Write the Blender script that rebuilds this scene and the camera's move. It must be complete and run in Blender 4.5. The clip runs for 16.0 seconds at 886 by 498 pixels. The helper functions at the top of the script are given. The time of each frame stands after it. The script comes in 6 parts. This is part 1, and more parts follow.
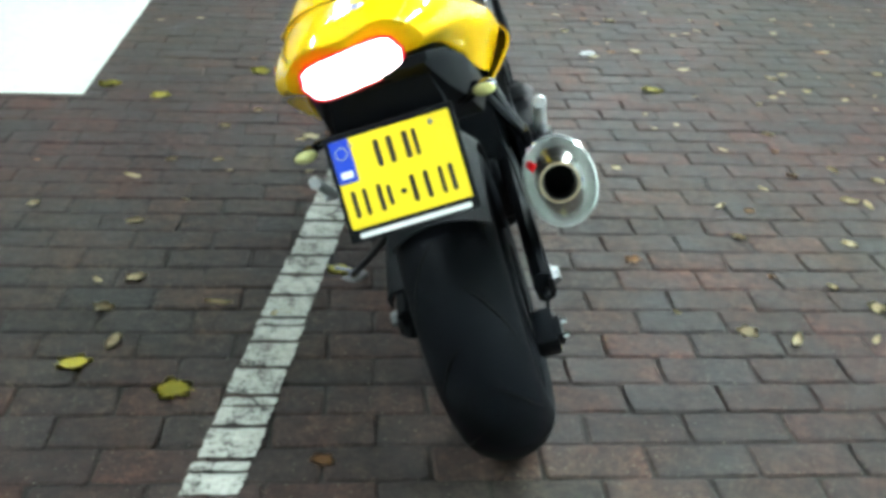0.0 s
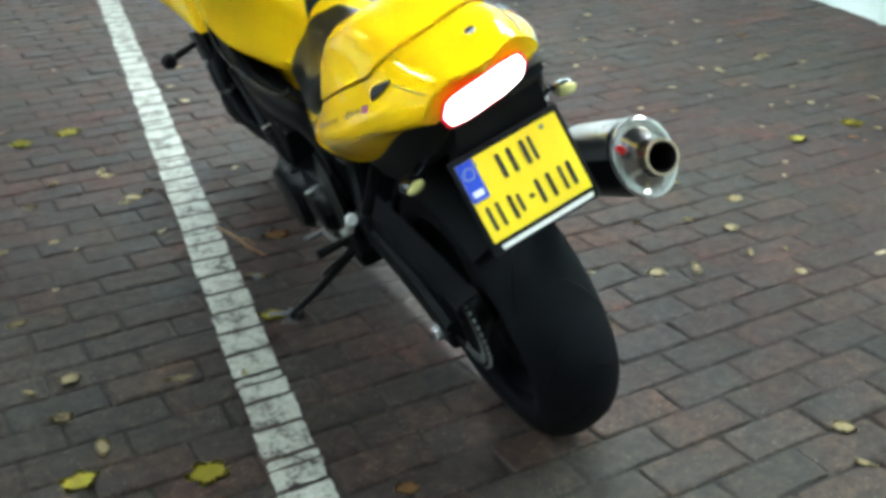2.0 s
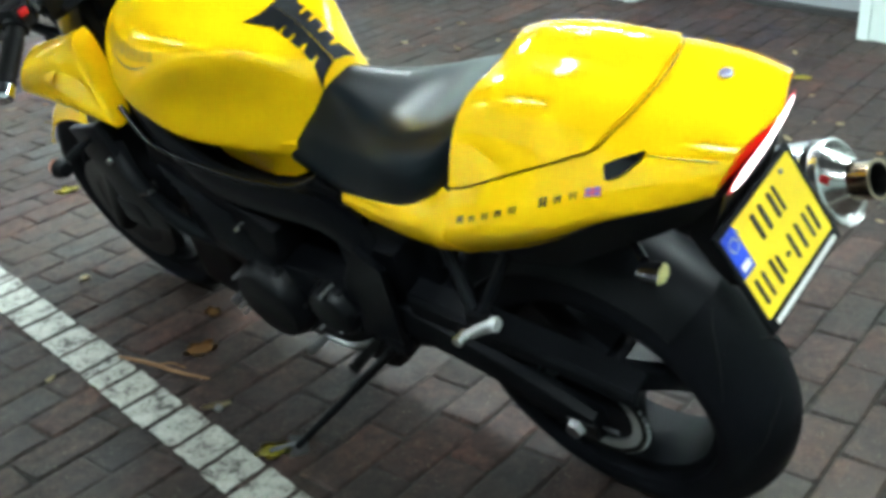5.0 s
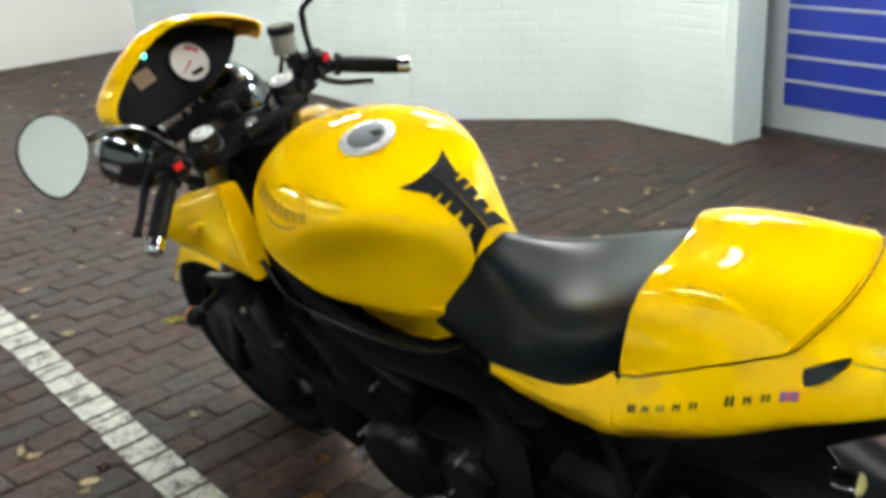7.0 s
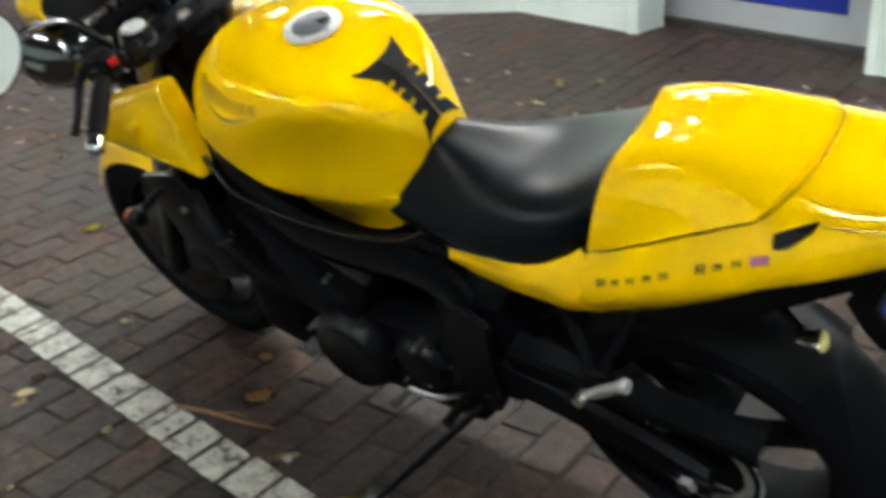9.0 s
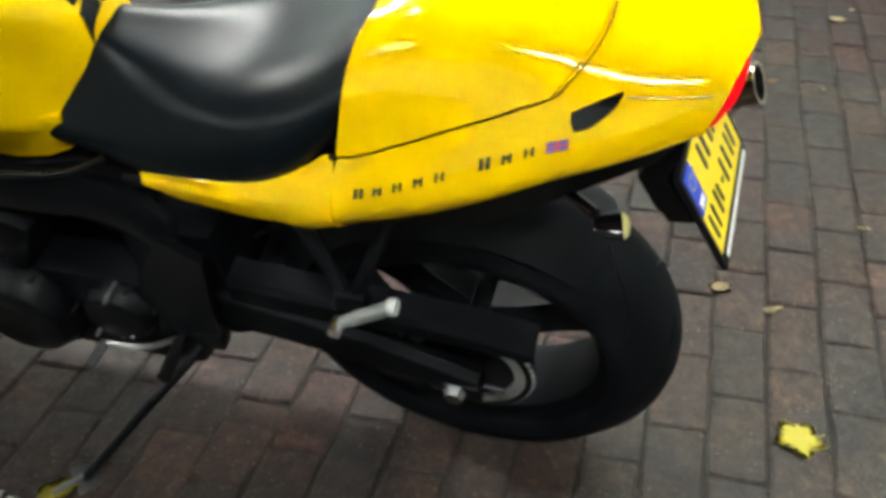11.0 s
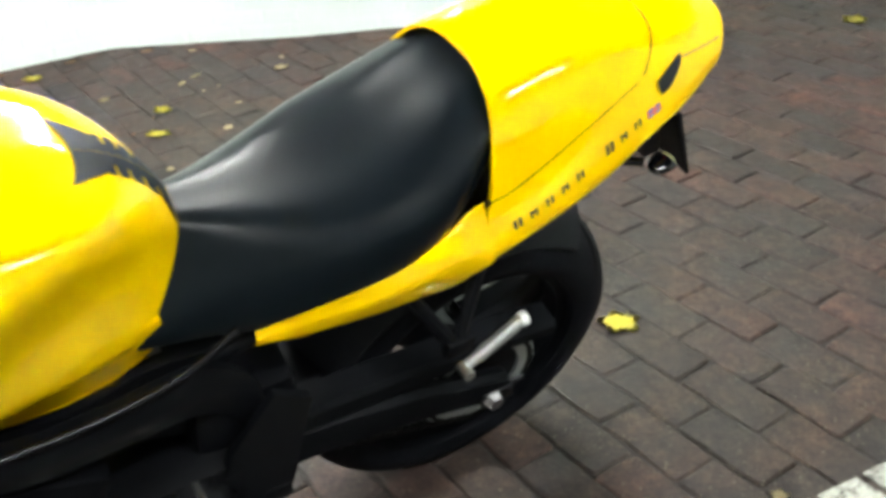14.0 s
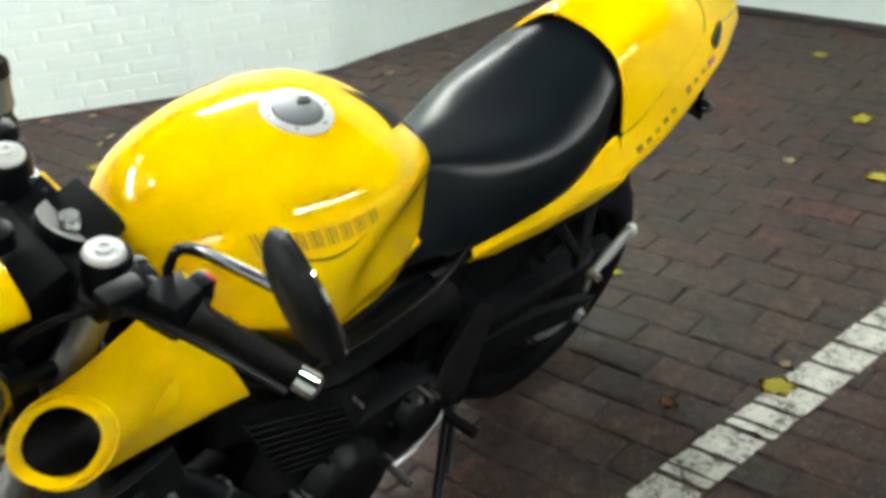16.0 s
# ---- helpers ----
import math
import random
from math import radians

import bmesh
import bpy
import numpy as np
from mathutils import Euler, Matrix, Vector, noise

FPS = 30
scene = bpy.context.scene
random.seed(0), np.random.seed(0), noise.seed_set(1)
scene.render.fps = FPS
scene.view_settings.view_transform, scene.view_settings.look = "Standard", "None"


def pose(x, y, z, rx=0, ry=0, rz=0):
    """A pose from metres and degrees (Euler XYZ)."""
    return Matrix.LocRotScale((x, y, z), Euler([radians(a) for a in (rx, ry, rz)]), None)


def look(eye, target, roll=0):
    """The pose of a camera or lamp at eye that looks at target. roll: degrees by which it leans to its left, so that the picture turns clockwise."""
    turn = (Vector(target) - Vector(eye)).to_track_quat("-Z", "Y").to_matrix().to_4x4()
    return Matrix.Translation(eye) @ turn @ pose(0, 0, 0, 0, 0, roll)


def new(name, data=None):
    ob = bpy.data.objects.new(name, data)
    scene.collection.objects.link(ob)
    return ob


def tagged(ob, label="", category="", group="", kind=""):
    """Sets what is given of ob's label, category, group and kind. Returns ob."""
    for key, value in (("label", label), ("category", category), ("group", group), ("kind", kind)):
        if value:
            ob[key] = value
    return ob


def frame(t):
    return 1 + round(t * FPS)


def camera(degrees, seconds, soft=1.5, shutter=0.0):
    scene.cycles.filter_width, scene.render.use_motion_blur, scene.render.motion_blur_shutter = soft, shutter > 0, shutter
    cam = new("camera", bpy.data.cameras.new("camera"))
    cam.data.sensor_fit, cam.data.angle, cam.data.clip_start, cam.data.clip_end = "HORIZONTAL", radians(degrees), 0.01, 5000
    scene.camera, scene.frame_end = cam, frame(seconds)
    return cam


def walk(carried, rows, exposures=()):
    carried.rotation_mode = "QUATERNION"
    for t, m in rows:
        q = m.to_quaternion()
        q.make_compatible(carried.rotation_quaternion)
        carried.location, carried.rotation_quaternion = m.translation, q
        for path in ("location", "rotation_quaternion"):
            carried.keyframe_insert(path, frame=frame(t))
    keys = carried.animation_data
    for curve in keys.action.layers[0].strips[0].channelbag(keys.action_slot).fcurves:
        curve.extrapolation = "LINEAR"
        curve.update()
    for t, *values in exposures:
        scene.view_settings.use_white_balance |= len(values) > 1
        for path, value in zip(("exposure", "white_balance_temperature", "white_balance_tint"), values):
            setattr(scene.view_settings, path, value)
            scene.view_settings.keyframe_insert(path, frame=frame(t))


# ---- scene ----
cam = camera(45.7, 16.0, soft=4.0, shutter=0.5)
EXPOSURES = [(0.0, 2.58, 5900, 3.0), (1.5, 2.45, 5900, 4.0), (3.0, 2.36, 5900, 4.0), (5.5, 2.42, 6000, 5.0), (6.0, 2.38, 6233, 8.0), (6.5, 2.20, 6467, 11.0), (7.0, 1.97, 6700, 16.5), (7.5, 1.78, 6700, 16.5), (8.0, 1.75, 6700, 16.5), (8.5, 1.67, 6700, 16.5), (9.5, 2.25, 6700, 14.0), (10.0, 2.30, 6700, 14.0), (12.3, 2.55, 6700, 14.0), (13.5, 2.72, 6700, 14.0), (14.5, 2.74, 6700, 14.0), (15.0, 2.42, 6700, 14.0), (15.5, 2.24, 6700, 13.5), (16.0, 2.24, 6700, 12.0)]
PATH = [
    (0, (-0.248, -1.682, 1.283), (-0.173, 0.099, 0.377), 2.9),
    (0.5, (-0.439, -1.648, 1.26), (-0.19, 0.117, 0.354), 1.7),
    (1, (-0.611, -1.605, 1.263), (-0.209, 0.131, 0.354), 0.2),
    (1.5, (-0.803, -1.59, 1.282), (-0.229, 0.108, 0.394), -0.6),
    (2, (-1.024, -1.559, 1.293), (-0.242, 0.062, 0.423), -0.8),
    (2.5, (-1.137, -1.456, 1.283), (-0.204, 0.095, 0.434), -0.6),
    (3, (-1.234, -1.314, 1.292), (-0.168, 0.138, 0.422), -0.4),
    (3.2, (-1.262, -1.263, 1.285), (-0.155, 0.158, 0.416), -0.7),
    (5.3, (-1.452, -0.716, 1.299), (-0.133, 0.504, 0.419), -4.0),
    (5.5, (-1.457, -0.687, 1.306), (-0.143, 0.541, 0.432), -3.7),
    (6, (-1.468, -0.643, 1.324), (-0.164, 0.626, 0.493), -3.2),
    (6.5, (-1.475, -0.627, 1.348), (-0.178, 0.694, 0.592), -3.0),
    (7, (-1.485, -0.619, 1.371), (-0.183, 0.743, 0.699), -2.9),
    (7.5, (-1.498, -0.615, 1.378), (-0.186, 0.764, 0.763), -2.3),
    (8, (-1.513, -0.606, 1.375), (-0.205, 0.766, 0.736), -2.4),
    (8.5, (-1.536, -0.574, 1.366), (-0.227, 0.745, 0.627), -2.9),
    (9, (-1.566, -0.551, 1.354), (-0.186, 0.62, 0.502), -2.9),
    (9.5, (-1.549, -0.538, 1.323), (-0.047, 0.428, 0.422), -0.9),
    (10, (-1.462, -0.48, 1.305), (0.092, 0.332, 0.343), -0.5),
    (10.2, (-1.421, -0.448, 1.298), (0.131, 0.318, 0.296), -0.7),
    (12.3, (-1.383, 0.084, 1.275), (0.27, 0.054, 0.15), -2.7),
    (12.5, (-1.37, 0.144, 1.286), (0.272, 0.048, 0.149), -3.8),
    (13, (-1.36, 0.331, 1.314), (0.24, -0.052, 0.177), -4.1),
    (13.5, (-1.39, 0.56, 1.339), (0.15, -0.114, 0.255), -4.2),
    (14, (-1.463, 0.765, 1.352), (0.069, -0.044, 0.352), -5.8),
    (14.5, (-1.518, 0.974, 1.387), (-0.005, 0.08, 0.432), -7.4),
    (15, (-1.468, 1.187, 1.412), (-0.035, 0.168, 0.46), -6.7),
    (15.5, (-1.41, 1.381, 1.419), (-0.066, 0.244, 0.471), -6.2),
    (16, (-1.446, 1.553, 1.421), (-0.154, 0.338, 0.497), -6.1),
]
walk(cam, [(t, look(eye, target, roll)) for t, eye, target, roll in PATH], EXPOSURES)

# ---------------------------------------------------------------- light
world = bpy.data.worlds.new("night_sky")
scene.world = world
world.use_nodes = True
world.node_tree.nodes["Background"].inputs[0].default_value = (0.02, 0.022, 0.03, 1)
world.node_tree.nodes["Background"].inputs[1].default_value = 0.3
TUBE_POWER = 54.0
# Unseen fixtures, set by reflections and shadows; the last is added to brighten the far wall.
LAMPS = [(-2.3, -0.50, 0), (-2.3, 2.45, 0), (-2.3, 5.40, 0), (1.25, -0.80, 0), (1.25, 1.75, 0), (1.25, 4.25, 0), (1.25, 6.75, 0)]
ROUND_LAMPS = [(0.55, 1.5)]
CEILING = 2.75


# ---------------------------------------------------------------- materials
def shader(name):
    m = bpy.data.materials.new(name)
    m.use_nodes = True
    nt = m.node_tree
    return m, nt, nt.nodes["Principled BSDF"]


def coords(nt, kind="Object"):
    return nt.nodes.new("ShaderNodeTexCoord").outputs[kind]


def noise_tex(nt, vec, scale, detail=4.0, rough=0.55):
    n = nt.nodes.new("ShaderNodeTexNoise")
    n.inputs["Scale"].default_value, n.inputs["Detail"].default_value, n.inputs["Roughness"].default_value = scale, detail, rough
    nt.links.new(vec, n.inputs["Vector"])
    return n.outputs["Fac"]


def ramp(nt, fac, stops):
    r = nt.nodes.new("ShaderNodeValToRGB")
    els = r.color_ramp.elements
    while len(els) < len(stops):
        els.new(0.5)
    for e, (p, c) in zip(els, stops):
        e.position, e.color = p, (*c, 1) if len(c) == 3 else c
    nt.links.new(fac, r.inputs["Fac"])
    return r.outputs["Color"]


def mix(nt, fac, a, b, how="MIX"):
    m = nt.nodes.new("ShaderNodeMix")
    m.data_type, m.blend_type = "RGBA", how
    for sock, v in ((m.inputs["Factor"], fac), (m.inputs["A"], a), (m.inputs["B"], b)):
        if isinstance(v, (int, float)):
            sock.default_value = v
        elif isinstance(v, tuple):
            sock.default_value = (*v, 1)
        else:
            nt.links.new(v, sock)
    return m.outputs["Result"]


def mathn(nt, op, a, b=0.0):
    m = nt.nodes.new("ShaderNodeMath")
    m.operation = op
    for sock, v in zip(m.inputs, (a, b)):
        if isinstance(v, (int, float)):
            sock.default_value = v
        else:
            nt.links.new(v, sock)
    return m.outputs[0]


def bump(nt, bsdf, height, strength, distance=0.002):
    b = nt.nodes.new("ShaderNodeBump")
    b.inputs["Strength"].default_value, b.inputs["Distance"].default_value = strength, distance
    nt.links.new(height, b.inputs["Height"])
    nt.links.new(b.outputs["Normal"], bsdf.inputs["Normal"])


def simple(name, colour, rough=0.5, metal=0.0, coat=0.0, vary=0.12, scale=18.0, grain=0.0, spec=0.5):
    """A painted, plastic or metal surface: faint mottling, uneven gloss and fine relief."""
    m, nt, b = shader(name)
    v = coords(nt)
    big, fine = noise_tex(nt, v, scale * 0.35), noise_tex(nt, v, scale * 6, 6)
    f = mathn(nt, "ADD", mathn(nt, "MULTIPLY", big, 0.6), mathn(nt, "MULTIPLY", fine, 0.4))
    lo, hi = tuple(c * (1 - vary) for c in colour), tuple(min(1, c * (1 + vary)) for c in colour)
    nt.links.new(ramp(nt, f, [(0.3, lo), (0.7, hi)]), b.inputs["Base Color"])
    r = ramp(nt, big, [(0.3, (max(0.02, rough * 0.85),) * 3), (0.75, (min(1, rough * 1.2),) * 3)])
    nt.links.new(r, b.inputs["Roughness"])
    b.inputs["Metallic"].default_value = metal
    b.inputs["Coat Weight"].default_value, b.inputs["Coat Roughness"].default_value = coat, 0.04
    b.inputs["Specular IOR Level"].default_value = spec
    if grain:
        bump(nt, b, fine, grain)
    return m


YELLOW = simple("yellow_lacquer", (0.97, 0.575, 0.0), 0.06, vary=0.01, scale=6, spec=0.31)
BLACK_PAINT = simple("black_satin_paint", (0.0040, 0.0046, 0.0062), 0.36, vary=0.3, spec=0.16)
SWINGARM_BLACK = simple("matt_black_paint", (0.0036, 0.0042, 0.0055), 0.55, vary=0.35, scale=20, grain=0.2, spec=0.08)
GLOSS_BLACK = simple("gloss_black_paint", (0.003, 0.003, 0.004), 0.14, vary=0.2, spec=0.5)
BLACK_PLASTIC = simple("black_plastic", (0.0045, 0.0050, 0.0066), 0.48, vary=0.25, grain=0.15, spec=0.14)
VINYL = simple("black_vinyl", (0.0038, 0.0064, 0.0088), 0.33, vary=0.05, scale=5, spec=0.145)
RUBBER = simple("tyre_rubber", (0.0050, 0.0056, 0.0076), 0.58, vary=0.35, scale=14, grain=0.3, spec=0.08)
FRAME_EDGE = simple("frame_edge_paint", (0.003, 0.003, 0.004), 0.25, vary=0.2, spec=0.22)
GRIP_RUBBER = simple("grip_rubber", (0.004, 0.004, 0.004), 0.55, vary=0.2, grain=0.3, spec=0.12)
ENGINE = simple("engine_black", (0.0030, 0.0034, 0.0046), 0.34, vary=0.4, scale=25, grain=0.25, spec=0.11)
ALLOY = simple("brushed_alloy", (0.62, 0.63, 0.64), 0.28, metal=1.0, vary=0.12, scale=30, grain=0.1)
DULL_ALLOY = simple("dull_alloy", (0.32, 0.32, 0.33), 0.42, metal=1.0, vary=0.3, scale=30, grain=0.2)
DARK_STEEL = simple("dark_steel", (0.045, 0.046, 0.05), 0.4, metal=1.0, vary=0.3, scale=30, grain=0.2)
SATIN_ALLOY = simple("satin_alloy", (0.72, 0.73, 0.74), 0.45, metal=0.35, vary=0.05, scale=30)
SATIN_GREY = simple("satin_grey_alloy", (0.15, 0.165, 0.18), 0.4, metal=0.35, vary=0.06, scale=30)
PEG_ALLOY = simple("worn_cast_alloy", (0.54, 0.56, 0.56), 0.4, metal=0.7, vary=0.2, scale=40, grain=0.2)
END_ALLOY = simple("satin_end_cap", (0.62, 0.62, 0.60), 0.2, metal=1.0, vary=0.15, scale=30, grain=0.1)
POLISHED = simple("polished_alloy", (0.78, 0.79, 0.79), 0.2, metal=0.85, vary=0.06)
CHROME = simple("chrome", (0.80, 0.81, 0.82), 0.08, metal=1.0, vary=0.04)
# chrome with its dark reflections put into the base colour
SHADED_CHROME = simple("shaded_chrome", (0.16, 0.17, 0.18), 0.16, metal=1.0, vary=0.1)
SMOKED = simple("smoked_plastic", (0.16, 0.17, 0.165), 0.16, vary=0.3, scale=40, spec=0.5)
# black for sooty and greasy parts, and for painted shade in the duct mouth
SOOT_AND_SHADE = simple("soot_and_shade_black", (0.003, 0.003, 0.003), 0.5, vary=0.4, spec=0.15)
STEEL = simple("heat_tinted_steel", (0.36, 0.27, 0.19), 0.22, metal=1.0, vary=0.2, scale=12)
RED_PLASTIC = simple("red_plastic", (0.55, 0.01, 0.015), 0.25, vary=0.1)
ORANGE_PLASTIC = simple("amber_plastic", (0.75, 0.16, 0.01), 0.25, vary=0.1)
CLEAR_LENS = simple("clear_signal_lens", (0.64, 0.61, 0.24), 0.10, vary=0.1)
PLATE_YELLOW = simple("plate_yellow", (0.88, 0.66, 0.0), 0.4, vary=0.04)
PLATE_BLUE = simple("plate_blue", (0.01, 0.05, 0.5), 0.4, vary=0.05)
INK = simple("black_ink", (0.012, 0.012, 0.012), 0.4, vary=0.1)
GOLD_INK = simple("dark_gold_ink", (0.20, 0.11, 0.006), 0.35, vary=0.2)
WHITE_INK = simple("white_ink", (0.8, 0.8, 0.8), 0.4, vary=0.05)
PINK_INK = simple("faded_red_ink", (0.62, 0.10, 0.13), 0.4, vary=0.1)
BLUE_INK = simple("faded_blue_ink", (0.10, 0.14, 0.45), 0.4, vary=0.1)
DIAL_WHITE = simple("dial_white", (0.75, 0.72, 0.70), 0.4, vary=0.03)
LCD = simple("lcd_brown", (0.33, 0.22, 0.13), 0.3, vary=0.1)
SCREEN_INSIDE = simple("screen_inside", (0.30, 0.13, 0.01), 0.5, vary=0.15)
MIRROR_GLASS = simple("mirror_glass", (0.95, 0.95, 0.95), 0.02, metal=1.0, vary=0.01)
DOOR_GREY = simple("door_grey_paint", (0.37, 0.395, 0.41), 0.4, vary=0.05, scale=4)
DOOR_BLUE = simple("door_blue_paint", (0.010, 0.028, 0.26), 0.4, vary=0.08, scale=5)
RUBBER_SILL = simple("dark_sill", (0.03, 0.03, 0.03), 0.7, vary=0.3)
# near-black so that the unseen ceiling reflects dark and bounces little light
DARK_CEILING = simple("dark_ceiling", (0.03, 0.03, 0.032), 0.85, vary=0.15, scale=4, grain=0.4)


def glow(name, colour, strength):
    m, nt, b = shader(name)
    b.inputs["Base Color"].default_value = (*colour, 1)
    b.inputs["Emission Color"].default_value = (*colour, 1)
    b.inputs["Emission Strength"].default_value = strength
    return m


TUBE_GLOW = glow("tube_glow", (0.93, 1.0, 0.96), TUBE_POWER)
DIM_TUBE_GLOW = glow("dim_tube_glow", (0.93, 1.0, 0.96), TUBE_POWER * 0.66)
WEAK_TUBE_GLOW = glow("weak_tube_glow", (0.93, 1.0, 0.96), TUBE_POWER * 0.38)
DISC_GLOW = glow("diffuser_glow", (0.95, 1.0, 0.95), TUBE_POWER * 0.12)
TAIL_GLOW = glow("tail_lamp_glow", (1.0, 0.78, 0.74), 2.6)
TAIL_RED = glow("tail_lamp_red", (0.65, 0.004, 0.015), 0.16)
LED_GREEN = glow("green_led", (0.05, 0.9, 0.6), 2.0)


def paving(name, islands):
    """Worn clay and concrete pavers, each with its own shade, gritty, stained and slightly damp."""
    m, nt, b = shader(name)
    pos = nt.nodes.new("ShaderNodeNewGeometry")
    info = nt.nodes.new("ShaderNodeObjectInfo")
    own = pos.outputs["Random Per Island"] if islands else info.outputs["Random"]
    v = pos.outputs["Position"]
    tone = ramp(nt, own, [(0.0, (0.029, 0.019, 0.018)), (0.3, (0.045, 0.024, 0.020)), (0.5, (0.034, 0.024, 0.023)), (0.75, (0.056, 0.027, 0.022)), (1.0, (0.034, 0.026, 0.026))])
    patch = noise_tex(nt, v, 0.9, 4)
    tone = mix(nt, ramp(nt, patch, [(0.4, (0, 0, 0)), (0.62, (1, 1, 1))]), tone, mix(nt, 0.45, tone, (0.040, 0.040, 0.030)))
    grit = noise_tex(nt, v, 160, 5, 0.7)
    tone = mix(nt, 0.75, tone, ramp(nt, grit, [(0.32, (0.25, 0.25, 0.25)), (0.55, (1, 1, 1)), (0.76, (2.2, 2.1, 2.0))]), "MULTIPLY")
    stain = noise_tex(nt, v, 6.0, 6, 0.6)
    tone = mix(nt, 0.8, tone, ramp(nt, stain, [(0.33, (0.34, 0.34, 0.36)), (0.5, (0.95, 0.93, 0.9)), (0.66, (1.75, 1.62, 1.52))]), "MULTIPLY")
    rub = noise_tex(nt, v, 30, 5, 0.7)
    tone = mix(nt, 0.7, tone, ramp(nt, rub, [(0.35, (0.35, 0.34, 0.35)), (0.5, (1.0, 1.0, 1.0)), (0.66, (1.75, 1.7, 1.65))]), "MULTIPLY")
    fleck = nt.nodes.new("ShaderNodeTexVoronoi")
    fleck.inputs["Scale"].default_value = 62
    nt.links.new(v, fleck.inputs["Vector"])
    tone = mix(nt, ramp(nt, fleck.outputs["Distance"], [(0.0, (0.85, 0.85, 0.85)), (0.16, (0, 0, 0))]), tone, mix(nt, ramp(nt, noise_tex(nt, v, 5, 3), [(0.36, (0, 0, 0)), (0.52, (1, 1, 1))]), tone, (0.30, 0.27, 0.22)))
    nt.links.new(tone, b.inputs["Base Color"])
    nt.links.new(ramp(nt, stain, [(0.3, (0.5,) * 3), (0.7, (0.85,) * 3)]), b.inputs["Roughness"])
    b.inputs["Specular IOR Level"].default_value = 0.3
    h = mathn(nt, "ADD", mathn(nt, "MULTIPLY", grit, 0.5), stain)
    bump(nt, b, mathn(nt, "ADD", h, rub), 0.7, 0.004)
    return m


PAVER = paving("worn_paver", False)
PAVER_REST = paving("worn_paver_field", True)


def joint_sand():
    m, nt, b = shader("dark_joint_sand")
    v = nt.nodes.new("ShaderNodeNewGeometry").outputs["Position"]
    n = noise_tex(nt, v, 60, 6, 0.7)
    moss = noise_tex(nt, v, 2.5, 3)
    c = ramp(nt, n, [(0.3, (0.008, 0.007, 0.006)), (0.7, (0.026, 0.021, 0.017))])
    nt.links.new(mix(nt, ramp(nt, moss, [(0.52, (0, 0, 0)), (0.7, (0.6, 0.6, 0.6))]), c, (0.012, 0.014, 0.005)), b.inputs["Base Color"])
    b.inputs["Roughness"].default_value = 0.9
    bump(nt, b, n, 0.8, 0.006)
    return m


SAND = joint_sand()


def road_paint(name, wear):
    """White road paint, scuffed through to the stone in places."""
    m, nt, b = shader(name)
    v = nt.nodes.new("ShaderNodeNewGeometry").outputs["Position"]
    fine, mid = noise_tex(nt, v, 120, 6, 0.7), noise_tex(nt, v, 17, 7, 0.7)
    f = mathn(nt, "ADD", mathn(nt, "MULTIPLY", fine, 0.45), mathn(nt, "MULTIPLY", mid, 0.55))
    c = ramp(nt, f, [(0.34 + wear, (0.035, 0.032, 0.028)), (0.37 + wear, (0.10, 0.095, 0.085)), (0.42 + wear, (0.36, 0.35, 0.31)), (0.52 + wear, (0.53, 0.53, 0.48)), (0.8, (0.68, 0.68, 0.63))])
    nt.links.new(c, b.inputs["Base Color"])
    b.inputs["Roughness"].default_value = 0.6
    bump(nt, b, f, 0.5, 0.003)
    return m


LINE_PAINT = road_paint("worn_line_paint", 0.06)
BLOCK_PAINT = road_paint("white_block_paint", -0.12)


def wall_paint(name, lo, hi):
    """White masonry paint, lightly soiled in drifts and scuffed low down."""
    m, nt, b = shader(name)
    v = nt.nodes.new("ShaderNodeNewGeometry").outputs["Position"]
    big, fine = noise_tex(nt, v, 1.2, 4), noise_tex(nt, v, 70, 6, 0.65)
    c = ramp(nt, big, [(0.35, lo), (0.65, hi)])
    speck = noise_tex(nt, v, 22, 5, 0.7)
    c = mix(nt, ramp(nt, speck, [(0.68, (0, 0, 0)), (0.76, (0.5, 0.5, 0.5))]), c, (0.36, 0.35, 0.32))
    nt.links.new(c, b.inputs["Base Color"])
    b.inputs["Roughness"].default_value = 0.55
    bump(nt, b, mathn(nt, "ADD", fine, big), 0.3, 0.003)
    return m


WALL_WHITE = wall_paint("white_masonry_paint", (0.61, 0.69, 0.66), (0.67, 0.75, 0.72))
RENDER_WHITE = wall_paint("white_render", (0.83, 0.80, 0.78), (0.87, 0.84, 0.82))


def leaf_paint(name, a, c2):
    m, nt, b = shader(name)
    info = nt.nodes.new("ShaderNodeObjectInfo").outputs["Random"]
    n = noise_tex(nt, coords(nt), 45, 5)
    c = ramp(nt, mathn(nt, "ADD", mathn(nt, "MULTIPLY", n, 0.7), mathn(nt, "MULTIPLY", info, 0.3)), [(0.25, a), (0.75, c2)])
    nt.links.new(c, b.inputs["Base Color"])
    b.inputs["Roughness"].default_value = 0.5
    bump(nt, b, n, 0.5, 0.002)
    return m


LEAF_YELLOW = leaf_paint("yellow_leaf", (0.36, 0.31, 0.018), (0.64, 0.54, 0.04))
LEAF_PALE = leaf_paint("pale_dry_leaf", (0.36, 0.27, 0.11), (0.70, 0.58, 0.34))
LEAF_BROWN = leaf_paint("brown_leaf", (0.16, 0.07, 0.02), (0.38, 0.19, 0.06))


